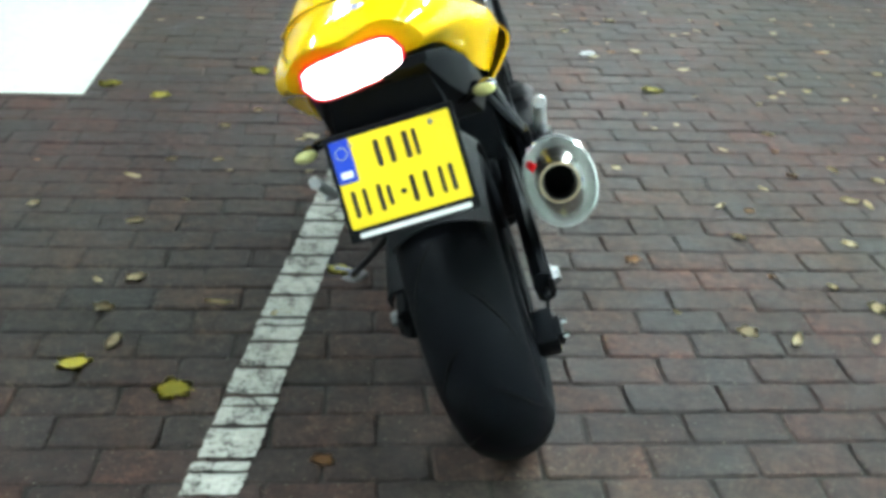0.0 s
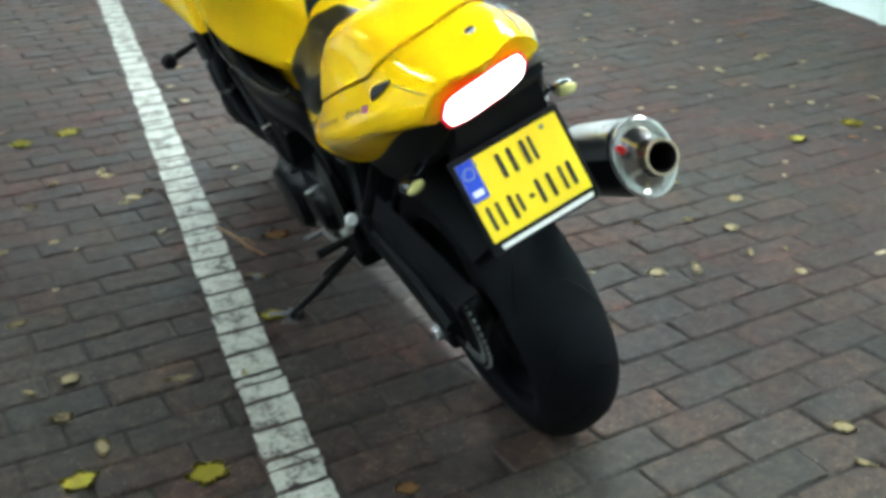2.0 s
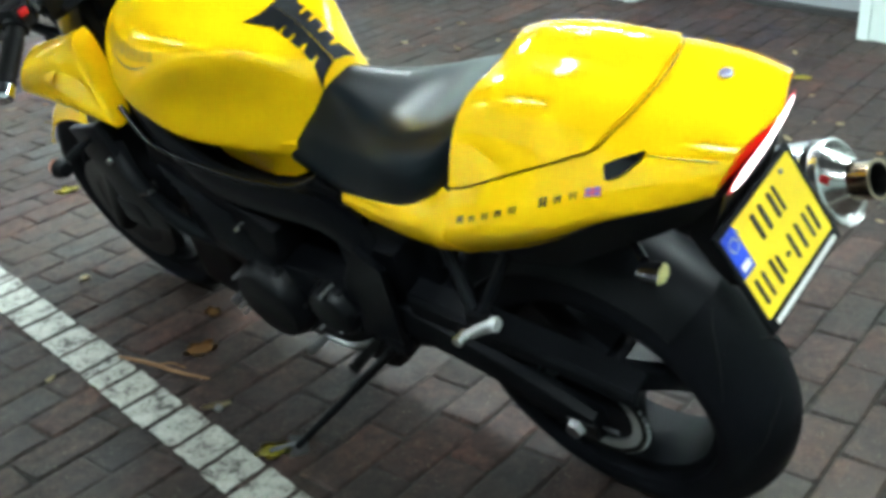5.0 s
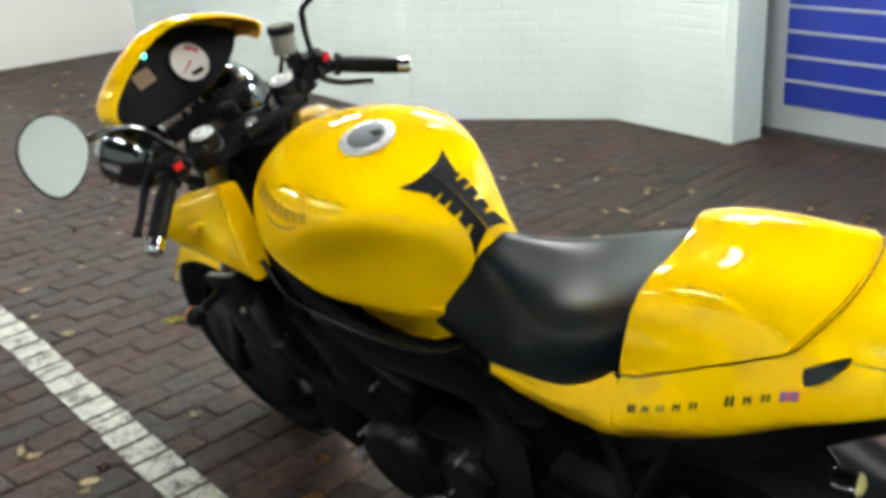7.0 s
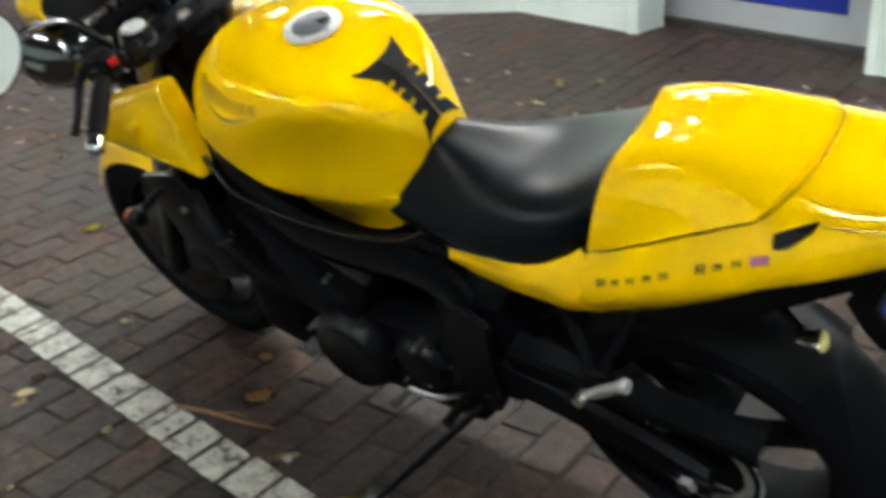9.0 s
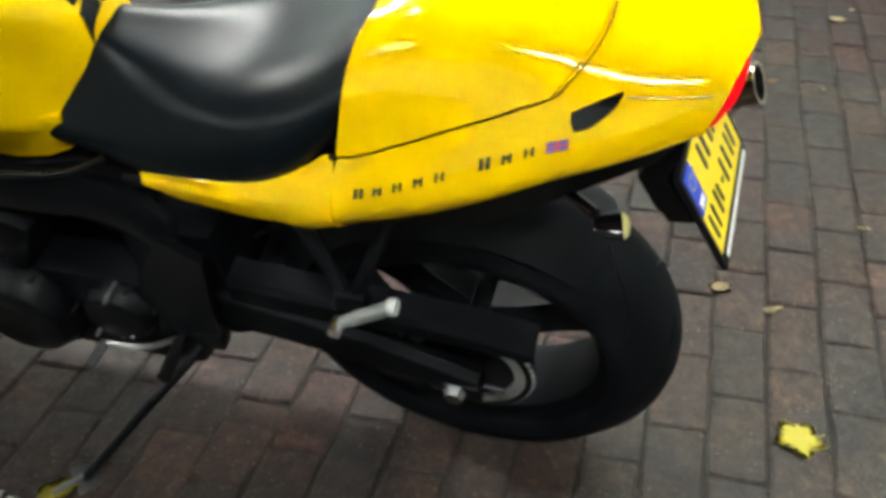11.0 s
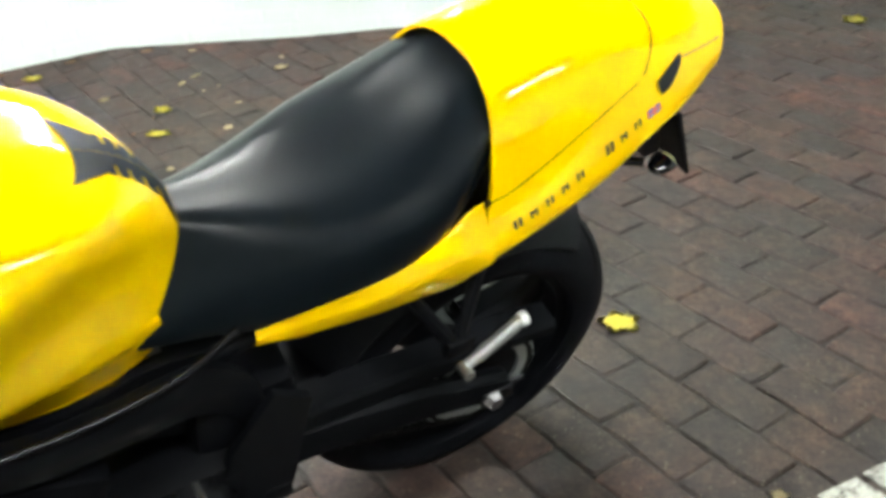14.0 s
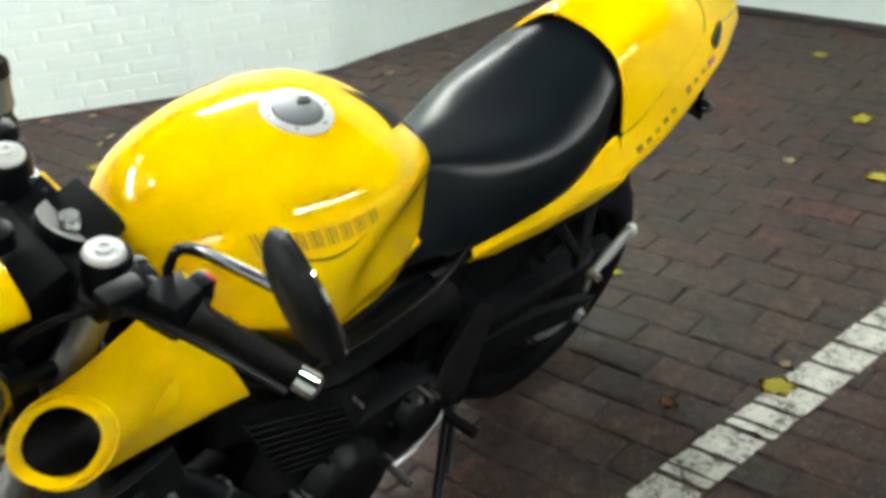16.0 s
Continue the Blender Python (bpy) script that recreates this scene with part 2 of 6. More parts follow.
# ---------------------------------------------------------------- mesh helpers
def part(name, bm, material, parent=None, label="", smooth=40.0):
    """Links a bmesh as one mesh object under a thing or a part."""
    me = bpy.data.meshes.new(name)
    bmesh.ops.recalc_face_normals(bm, faces=bm.faces[:])
    bm.to_mesh(me)
    bm.free()
    me.materials.append(material)
    if smooth:
        me.shade_smooth()
        me.set_sharp_from_angle(angle=radians(smooth))
    ob = new(name, me)
    ob.parent = parent
    return tagged(ob, label) if label else ob


def box(size, at=(0, 0, 0), bevel=0.0, turn=(0, 0, 0), segments=2):
    bm = bmesh.new()
    bmesh.ops.create_cube(bm, size=1.0)
    bmesh.ops.scale(bm, vec=size, verts=bm.verts)
    if bevel:
        bmesh.ops.bevel(bm, geom=bm.edges[:], offset=bevel, segments=segments, affect="EDGES", profile=0.6)
    bm.transform(pose(*at, *turn))
    return bm


def joined(*bms):
    """Joins bmeshes into the first one."""
    out = bmesh.new()
    for bm in bms:
        me = bpy.data.meshes.new("tmp")
        bm.to_mesh(me)
        bm.free()
        out.from_mesh(me)
        bpy.data.meshes.remove(me)
    return out


def curve_points(keys, n):
    """A smooth run of n points through the keys (Catmull-Rom)."""
    k = [np.array(p, float) for p in keys]
    k = [2 * k[0] - k[1], *k, 2 * k[-1] - k[-2]]
    out = []
    for i in range(n):
        u = i / (n - 1) * (len(k) - 3)
        j = min(int(u), len(k) - 4)
        u -= j
        a, b, c, d = k[j : j + 4]
        out.append(0.5 * (2 * b + (c - a) * u + (2 * a - 5 * b + 4 * c - d) * u * u + (3 * b - a - 3 * c + d) * u**3))
    return out


def skin(rings, closed=True, caps=True):
    """Faces between rings of equal length."""
    bm = bmesh.new()
    vs = [[bm.verts.new(p) for p in ring] for ring in rings]
    n = len(vs[0])
    for a, b in zip(vs, vs[1:]):
        for i in range(n if closed else n - 1):
            j = (i + 1) % n
            bm.faces.new((a[i], a[j], b[j], b[i]))
    if caps and closed:
        bm.faces.new(vs[0][::-1])
        bm.faces.new(vs[-1])
    return bm


def tube(keys, radius, sides=12, n=None, flat=1.0):
    """A round bar along a smooth line; radius may be one number or one per key."""
    n = n or max(2, 8 * (len(keys) - 1))
    pts = [Vector(p) for p in (curve_points(keys, n) if len(keys) > 2 else [np.array(keys[0], float) * (1 - i / (n - 1)) + np.array(keys[1], float) * i / (n - 1) for i in range(n)])]
    radii = np.interp(np.linspace(0, 1, n), np.linspace(0, 1, len(keys)), radius) if isinstance(radius, (list, tuple)) else [radius] * n
    rings, side = [], None
    for i, p in enumerate(pts):
        ahead = (pts[min(i + 1, n - 1)] - pts[max(i - 1, 0)]).normalized()
        side = (side - ahead * side.dot(ahead)).normalized() if side else ahead.orthogonal().normalized()
        up = ahead.cross(side)
        rings.append([p + float(radii[i]) * (side * math.cos(a) + up * flat * math.sin(a)) for a in np.linspace(0, 2 * math.pi, sides, endpoint=False)])
    return skin(rings)


def lathe(profile, sides=48, at=(0, 0, 0), axis="x"):
    """A turned solid: profile of (radius, height along the axis), closed if it starts and ends at one place."""
    rings = []
    for r, h in profile:
        r = max(r, 1e-4)
        ring = []
        for a in np.linspace(0, 2 * math.pi, sides, endpoint=False):
            c, s = r * math.cos(a), r * math.sin(a)
            ring.append(Vector((h, c, s) if axis == "x" else (c, h, s) if axis == "y" else (c, s, h)) + Vector(at))
        rings.append(ring)
    shut = profile[0] == profile[-1]
    bm = skin(rings, caps=not shut)
    if shut:
        bmesh.ops.remove_doubles(bm, verts=bm.verts, dist=1e-5)
    return bm


def slab(outline, thick, bevel=0.0):
    """A plate from an outline in x and y, thick along z."""
    bm = bmesh.new()
    f = bm.faces.new([bm.verts.new((x, y, 0)) for x, y in outline])
    got = bmesh.ops.extrude_face_region(bm, geom=[f])
    bmesh.ops.translate(bm, verts=[g for g in got["geom"] if isinstance(g, bmesh.types.BMVert)], vec=(0, 0, thick))
    if bevel:
        bmesh.ops.bevel(bm, geom=bm.edges[:], offset=bevel, segments=2, affect="EDGES")
    return bm


def rounded(w, h, r, n=5):
    """The outline of a rectangle with round corners."""
    out = []
    for cx, cy, a0 in ((w / 2 - r, h / 2 - r, 0), (-w / 2 + r, h / 2 - r, 90), (-w / 2 + r, -h / 2 + r, 180), (w / 2 - r, -h / 2 + r, 270)):
        out += [(cx + r * math.cos(radians(a0 + 90 * i / n)), cy + r * math.sin(radians(a0 + 90 * i / n))) for i in range(n + 1)]
    return out


def thing(name, label, category, at=None, group="", kind=""):
    ob = tagged(new(name), label, category, group, kind)
    ob.matrix_basis = at or Matrix()
    return ob


# ---------------------------------------------------------------- ground
LINE_TURN = -5.6
GRID = pose(-0.569, 0, 0, 0, 0, LINE_TURN)  # y along the white line
PAVING = pose(0, 0, 0, 0, 0, 3.0)  # the way of the courses
PITCH_X, PITCH_Y = 0.212, 0.1055

bm = bmesh.new()
bmesh.ops.create_grid(bm, x_segments=60, y_segments=60, size=60)
for v in bm.verts:
    v.co.z = -0.0075
ground = tagged(part("ground", bm, SAND), "dark sandy bed showing in the joints of brick paving", "ground", kind="structure")


def paver_mesh(name, sx, sy, material, seed):
    """One worn paver: chipped, slightly wavy edges, rounded corners and a dished top."""
    rnd = random.Random(seed)
    j = lambda a: rnd.uniform(-a, a)
    bm = bmesh.new()
    hx, hy, r = sx / 2, sy / 2, 0.007
    plan = []
    for (ax, ay), (bx_, by_) in zip([(-hx, -hy), (hx, -hy), (hx, hy), (-hx, hy)], [(hx, -hy), (hx, hy), (-hx, hy), (-hx, -hy)]):
        along = math.hypot(bx_ - ax, by_ - ay)
        dx, dy = (bx_ - ax) / along, (by_ - ay) / along
        for d in ([r, along * 0.35, along * 0.68, along - r] if along > 0.15 else [r, along * 0.5, along - r]):
            k = j(0.0022) - (0.003 if rnd.random() < 0.12 else 0.0)
            plan.append((ax + dx * d + dy * k, ay + dy * d - dx * k))
    tilt = j(0.010), j(0.010)
    rings = []
    for inset, z in ((0.0, -0.03), (0.0, -0.0048), (0.0048, -0.0006), (0.014, 0.0)):
        rings.append([bm.verts.new((x * (1 - inset / hx), y * (1 - inset / hy), z + (j(0.0007) + x * tilt[0] + y * tilt[1] if z > -0.004 else 0))) for x, y in plan])
    for a, b in zip(rings, rings[1:]):
        for i in range(len(a)):
            k = (i + 1) % len(a)
            bm.faces.new((a[i], a[k], b[k], b[i]))
    bm.faces.new(rings[-1])
    me = bpy.data.meshes.new(name)
    bm.to_mesh(me)
    bm.free()
    me.materials.append(material)
    return me

# ---------------------------------------------------------------- motorcycle
# Built upright round its own axes (y ahead, rear tyre at the origin), then leant on its side stand.
bike = thing("motorcycle", "yellow naked motorcycle with black frame, leaning on its side stand", "motorcycle", pose(0, 0, 0, 0, -20, 0))
AXLE = Vector((0, 0.060, 0.316))
FRONT_AXLE = Vector((0, 1.490, 0.302))


def table(y, rows):
    """Values at y, smoothly between rows of (y, values...)."""
    ys = np.array([r[0] for r in rows])
    vals = np.array([r[1:] for r in rows])
    i = int(np.clip(np.searchsorted(ys, y) - 1, 0, len(ys) - 2))
    u = float(np.clip((y - ys[i]) / (ys[i + 1] - ys[i]), 0, 1))

    def slope(j):
        a, b = max(j - 1, 0), min(j + 1, len(ys) - 1)
        return (vals[b] - vals[a]) / (ys[b] - ys[a])

    h = ys[i + 1] - ys[i]
    return vals[i] * (1 + 2 * u) * (1 - u) ** 2 + vals[i + 1] * u * u * (3 - 2 * u) + h * (slope(i) * u * (1 - u) ** 2 - slope(i + 1) * u * u * (1 - u))


def half_to_ring(half, y):
    """A full ring from a half outline of (x, z), top to bottom."""
    left = [Vector((-x, y, z)) for x, z in half]
    return left + [Vector((x, y, z)) for x, z in half[-2:0:-1]]


# fuel tank: y, top, shoulder width, widest half width, its height, dent half width, its height, lower half width, bottom
TANK = [
    (0.515, 0.862, 0.012, 0.040, 0.843, 0.048, 0.801, 0.053, 0.782),
    (0.547, 0.922, 0.048, 0.074, 0.894, 0.083, 0.820, 0.097, 0.732),
    (0.600, 0.958, 0.080, 0.116, 0.946, 0.105, 0.847, 0.130, 0.704),
    (0.678, 0.988, 0.108, 0.158, 0.964, 0.134, 0.843, 0.153, 0.708),
    (0.755, 1.007, 0.126, 0.182, 0.946, 0.158, 0.829, 0.173, 0.724),
    (0.809, 1.011, 0.129, 0.189, 0.925, 0.187, 0.825, 0.195, 0.750),
    (0.852, 1.012, 0.126, 0.189, 0.918, 0.197, 0.832, 0.194, 0.788),
    (0.926, 1.002, 0.110, 0.172, 0.911, 0.187, 0.846, 0.176, 0.826),
    (0.990, 0.985, 0.086, 0.140, 0.904, 0.153, 0.862, 0.143, 0.850),
    (1.037, 0.940, 0.041, 0.084, 0.891, 0.096, 0.868, 0.090, 0.866),
]


def leaned(p, turn, shift, height, reach=1.0):
    """The bodywork sits slightly askew on the chassis: turned about a line along the bike, shifted, its end drawn in."""
    x, z, a = p.x + shift, p.z - height, radians(turn)
    y = -0.05 + (p.y + 0.05) * reach if p.y < -0.05 else p.y
    return Vector((x * math.cos(a) + z * math.sin(a), y, height + z * math.cos(a) - x * math.sin(a)))


def tank_lean(p):
    return leaned(p, -3.1, 0.0032, 0.86)


def tail_lean(p):
    return leaned(p, -5.7, -0.0117, 0.85, 0.96)


def settle(root, how, apart=()):
    """Applies a lean to a part and the pieces on it."""
    for o in (root, *root.children_recursive):
        if o.name.split(".")[0] in apart:
            continue
        m, back = o.matrix_basis.copy(), o.matrix_basis.inverted()
        for v in o.data.vertices:
            v.co = back @ how(m @ v.co)


def tank_half(y, grow=0.0):
    zt, ws, w, zw, wd, zd, wl, zb = table(y, TANK)
    keys = [(0, zt + grow), (ws * 0.60, zt - 0.004 + grow), (ws + grow, zt - (zt - zw) * 0.21 + grow * 0.7), ((ws + w) / 2 * 1.065 + grow, zt - (zt - zw) * 0.52), (w + grow, zw), (wd + (w - wd) * 0.72 + grow, zw - (zw - zd) * 0.33), (wd - max(w - wd, 0) * 0.12 + grow, zw - (zw - zd) * 0.78), (wd + grow, zd - (zd - zb) * 0.25), (wl + grow, zb + 0.022), (wl * 0.82, zb), (0, zb)]
    line = np.array(curve_points(keys, 46))
    for _ in range(22):
        line[1:-1] = 0.25 * line[:-2] + 0.5 * line[1:-1] + 0.25 * line[2:]
    # rounded once more, evenly along the outline
    s = np.concatenate([[0], np.cumsum(np.hypot(*np.diff(line, axis=0).T))])
    even = np.linspace(0, s[-1], 160)
    soft = np.stack([np.interp(even, s, line[:, k]) for k in (0, 1)], 1)
    for _ in range(30):
        soft[1:-1] = 0.25 * soft[:-2] + 0.5 * soft[1:-1] + 0.25 * soft[2:]
    return [np.array([np.interp(d, even, soft[:, k]) for k in (0, 1)]) for d in s]


tank_ys = np.linspace(0.515, 1.037, 54)
tank_grid = np.array([tank_half(y) for y in tank_ys])
for _ in range(10):
    tank_grid[1:-1] = 0.25 * tank_grid[:-2] + 0.5 * tank_grid[1:-1] + 0.25 * tank_grid[2:]
tank_rings = [half_to_ring(list(half), y) for half, y in zip(tank_grid, tank_ys)]
fuel_tank = part("fuel_tank", skin(tank_rings), YELLOW, bike, "glossy yellow fuel tank with knee recesses", 60)
# yellow lip that shows under the tank towards the seat
lip = [half_to_ring(curve_points([(0, 0.765), (w * 1.12, 0.760), (w * 1.22, 0.742), (w, z + 0.004), (w * 0.92, z), (0, z)], 16), y) for y, w, z in ((0.572, 0.082, 0.692), (0.60, 0.087, 0.676), (0.64, 0.089, 0.658), (0.70, 0.089, 0.646), (0.76, 0.088, 0.645), (0.84, 0.086, 0.655), (0.90, 0.080, 0.680))]
part("tank_lip", skin(lip), YELLOW, bike, "yellow trim under the tank")


def on_tank(a, y, grow=0.0):
    """A place on the tank's left side: a from 0 (top) to 1 (bottom), and its half outline's slope."""
    v = (y - tank_ys[0]) / (tank_ys[1] - tank_ys[0])
    j = int(np.clip(v, 0, len(tank_ys) - 2))
    h = tank_grid[j] * (1 - (v - j)) + tank_grid[j + 1] * (v - j)
    u = a * (len(h) - 1)
    i = min(int(u), len(h) - 2)
    p = h[i] * (1 - (u - i)) + h[i + 1] * (u - i)
    along = h[min(i + 2, len(h) - 1)] - h[max(i - 1, 0)]
    along = along / math.hypot(*along) * grow
    return Vector((-p[0] + along[1], y, p[1] + along[0]))


def tank_patch(a0, a1, y0, y1, side=1, na=8, ny=10, grow=0.0018, edge=None):
    """A thin skin that hugs the tank between two heights and two lengths."""
    bm = bmesh.new()
    rows = []
    for i in range(ny):
        u = i / (ny - 1)
        row = []
        for k in range(na):
            w = k / (na - 1)
            lo, hi = (a0, a1) if edge is None else edge(u)
            p = on_tank(lo + (hi - lo) * w, y0 + (y1 - y0) * u, grow)
            row.append(bm.verts.new((p.x * side, p.y, p.z)))
        rows.append(row)
    for a, b in zip(rows, rows[1:]):
        for k in range(na - 1):
            bm.faces.new((a[k], a[k + 1], b[k + 1], b[k]))
    return bm


# filler cap, set into the crown of the tank
cap_at = pose(0.009, 0.755, 1.0040, 3, 0, 0)
cap = part("filler_cap", lathe([(0.0, 0.0), (0.051, 0.0), (0.051, 0.004), (0.047, 0.006), (0.0, 0.006)], 48, axis="z"), SATIN_ALLOY, fuel_tank, "round alloy filler cap")
cap.matrix_basis = cap_at
inner = part("filler_lid", lathe([(0.0, 0.006), (0.036, 0.006), (0.035, 0.0085), (0.031, 0.0095), (0.0, 0.0095)], 40, axis="z"), SATIN_GREY, fuel_tank, "grey lid of the filler cap")
inner.matrix_basis = cap_at
lock = part("key_flap", slab([(0.0, 0.002), (0.018, -0.010), (0.030, 0.0), (0.018, 0.010)], 0.0016, 0.0004), SOOT_AND_SHADE, fuel_tank, "dark key flap")
lock.matrix_basis = cap_at @ pose(0.004, -0.004, 0.009, 0, 0, -70)
for i in range(6):
    a = radians(60 * i + 20)
    b_ = part("cap_bolt", lathe([(0.0, 0.0), (0.0028, 0.0), (0.0028, 0.002), (0.0, 0.0025)], 10, axis="z"), DULL_ALLOY, fuel_tank)
    b_.matrix_basis = cap_at @ pose(0.0435 * math.cos(a), 0.0435 * math.sin(a), 0.0055)


# rubber tank pad: a head with two horns over a ribbed spine
def pad_half(u):
    """Half width in metres along the pad, from its foot to its head."""
    if u > 0.66:
        return 0.031 + 0.026 * ((u - 0.66) / 0.34) ** 0.9
    return 0.035 if (u * 6.6) % 1.0 < 0.76 else 0.018


def pad_side(s):
    bm = bmesh.new()
    rows = []
    for u in np.linspace(0, 1, 90):
        row = []
        for k in np.linspace(0, 1, 10):
            y = 0.5165 + 0.0985 * u + 0.014 * k * k * max(0.0, (u - 0.6) / 0.4)
            x = k * pad_half(u)
            p = on_tank(x / (table(y, TANK)[1] * 0.60) / 9, y, 0.0026)
            row.append(bm.verts.new((p.x * s, p.y, p.z)))
        rows.append(row)
    for a, b in zip(rows, rows[1:]):
        for k in range(9):
            bm.faces.new((a[k], a[k + 1], b[k + 1], b[k]))
    return bm


part("tank_pad", joined(pad_side(1), pad_side(-1)), BLACK_PLASTIC, fuel_tank, "black rubber tank pad with ribbed spine")

# maker's badge on both flanks: plain strokes in a rising band over a crescent
def badge(u):
    return 0.318 - 0.085 * u


for s in (1, -1):
    def band(y0, y1, lo, hi):
        part("badge_stroke", tank_patch(0, 0, y0, y1, s, 3, 5, 0.0011, lambda v: (badge((y0 + (y1 - y0) * v - 0.757) / 0.185) + lo, badge((y0 + (y1 - y0) * v - 0.757) / 0.185) + hi)), GOLD_INK, fuel_tank)

    for i in range(8):
        y, tall = 0.760 + i * 0.0222, 0.012 if i == 7 else 0.0
        for k, w in ((0.0, 0.0020), (0.0045, 0.0014), (0.0085, 0.0026), (0.0145, 0.0016)):
            band(y + k, y + k + w, -tall, 0.052)
    part("badge_crescent", tank_patch(0, 0, 0.780, 0.920, s, 3, 20, 0.0011, lambda u: (badge(u) + 0.056 + 0.030 * math.sin(math.pi * u), badge(u) + 0.058 + 0.039 * math.sin(math.pi * u))), GOLD_INK, fuel_tank, "dark gold badge crescent")

settle(fuel_tank, tank_lean)

# rider's seat: y, crown height, edge height, half width, lower half width, bottom
SEAT = [
    (0.095, 0.945, 0.932, 0.092, 0.104, 0.885),
    (0.135, 0.928, 0.916, 0.108, 0.122, 0.850),
    (0.165, 0.905, 0.890, 0.122, 0.146, 0.812),
    (0.220, 0.870, 0.858, 0.136, 0.160, 0.772),
    (0.300, 0.838, 0.836, 0.132, 0.158, 0.733),
    (0.380, 0.826, 0.822, 0.108, 0.146, 0.706),
    (0.460, 0.832, 0.818, 0.082, 0.128, 0.694),
    (0.520, 0.842, 0.820, 0.062, 0.116, 0.704),
    (0.575, 0.845, 0.815, 0.050, 0.107, 0.706),
    (0.605, 0.830, 0.800, 0.045, 0.100, 0.706),
]


def seat_half(y):
    zt, ze, w, wl, zb = table(y, SEAT)
    zm = (ze + zb) / 2
    return curve_points([(0, zt), (w * 0.55, zt + 0.001), (w * 0.92, ze - 0.006), (w + (wl - w) * 0.35 + 0.006, ze - (ze - zb) * 0.28), (wl, zb + (ze - zb) * 0.30), (wl * 0.985, zb + 0.006), (wl * 0.9, zb), (0, zb)], 30)


seat_rings = [half_to_ring(seat_half(y), y) for y in np.linspace(0.095, 0.605, 48)]
for _ in range(4):
    seat_rings = [[(r[i - 1] + r[i] * 2 + r[(i + 1) % len(r)]) / 4 for i in range(len(r))] for r in seat_rings]
for _ in range(10):
    seat_rings[1:-1] = [[(a + b * 2 + c) / 4 for a, b, c in zip(*trio)] for trio in zip(seat_rings, seat_rings[1:], seat_rings[2:])]
seat_skin = skin(seat_rings)
part("rider_seat", seat_skin, VINYL, bike, "smooth black vinyl rider seat", 60)

# tail: y, top, shoulder x, shoulder z, seam x, seam z, widest x, its z, lower x, lower z
TAIL = [
    (-0.302, 0.948, 0.050, 0.950, 0.074, 0.931, 0.075, 0.917, 0.067, 0.911),
    (-0.258, 0.961, 0.060, 0.960, 0.095, 0.933, 0.102, 0.904, 0.081, 0.889),
    (-0.190, 0.969, 0.066, 0.965, 0.116, 0.932, 0.136, 0.888, 0.103, 0.873),
    (-0.110, 0.977, 0.072, 0.971, 0.130, 0.921, 0.158, 0.869, 0.121, 0.837),
    (-0.020, 0.978, 0.080, 0.974, 0.143, 0.892, 0.180, 0.835, 0.131, 0.777),
    (0.060, 0.969, 0.085, 0.965, 0.155, 0.863, 0.191, 0.807, 0.136, 0.731),
    (0.120, 0.949, 0.091, 0.944, 0.160, 0.838, 0.194, 0.787, 0.141, 0.705),
    (0.160, 0.926, 0.097, 0.921, 0.154, 0.826, 0.195, 0.771, 0.147, 0.693),
]


def tail_at(y, a, grow=0.0):
    """Place on the left side of the tail: a from 0 (crown) over 0.5 (seam) to 1 (lower edge)."""
    zt, xs, zs, xm, zm, xw, zw, xb, zb = table(y, TAIL)
    keys = [(0, zt), (xs, zs), (xm, zm), (xw, zw), (xb, zb)]
    u = a * 4
    k = [(-xs, zs), *keys, (xb * 2 - xw, 2 * zb - zw)]
    k = [np.array(p) for p in k]
    j = min(int(u), 3)
    u -= j
    p0, p1, p2, p3 = k[j : j + 4]
    p = 0.5 * (2 * p1 + (p2 - p0) * u + (2 * p0 - 5 * p1 + 4 * p2 - p3) * u * u + (3 * p1 - p0 - 3 * p2 + p3) * u**3)
    d = 0.5 * ((p2 - p0) + 2 * (2 * p0 - 5 * p1 + 4 * p2 - p3) * u + 3 * (3 * p1 - p0 - 3 * p2 + p3) * u * u)
    n = np.array([-d[1], d[0]]) / (np.linalg.norm(d) + 1e-9)
    if n @ (p - np.array([0, 0.85])) < 0:
        n = -n
    p = p + grow * n
    return Vector((-max(p[0], 0.0), y, p[1]))


def shell(rows, thick, heart=None):
    """A sheet given thickness towards its heart: a point, or the bike's middle line at the sheet's own length."""
    rings = []
    for row in rows:
        inner = []
        for p in row:
            c = Vector(heart) if heart else Vector((0, p.y, 0.83))
            inner.append(p + (c - p).normalized() * thick)
        rings.append(list(row) + inner[::-1])
    return skin(rings)


def both(left):
    """A run of points on the left carried over to the right (crown first)."""
    return [Vector((-p.x, p.y, p.z)) for p in left[:0:-1]] + left


def cowl_edge(y):
    """Where the cowl's lower edge runs on the tail's flank at a length."""
    return float(np.interp(y, [-0.105, -0.035, 0.045, 0.146], [0.395, 0.430, 0.450, 0.462]))


def cowl_rear(k):
    """The cowl's rear edge, from its middle (0) to its corner (1)."""
    return -0.142 + 0.045 * k**3


def cowl_row(s):
    row = []
    for i in range(25):
        k = i / 24
        front = 0.110 + 0.036 * k
        y = front + (cowl_rear(k) - front) * s
        row.append(tail_at(y, k * cowl_edge(y), 0.0042))
    return both(row)


def eased(rows, times):
    """A grid of points with small dents evened out; its rim stays where it is."""
    grid_ = np.array([[tuple(p) for p in row] for row in rows])
    for _ in range(times):
        grid_[1:-1] = 0.25 * grid_[:-2] + 0.5 * grid_[1:-1] + 0.25 * grid_[2:]
        grid_[:, 1:-1] = 0.25 * grid_[:, :-2] + 0.5 * grid_[:, 1:-1] + 0.25 * grid_[:, 2:]
    return [[Vector(p) for p in row] for row in grid_]


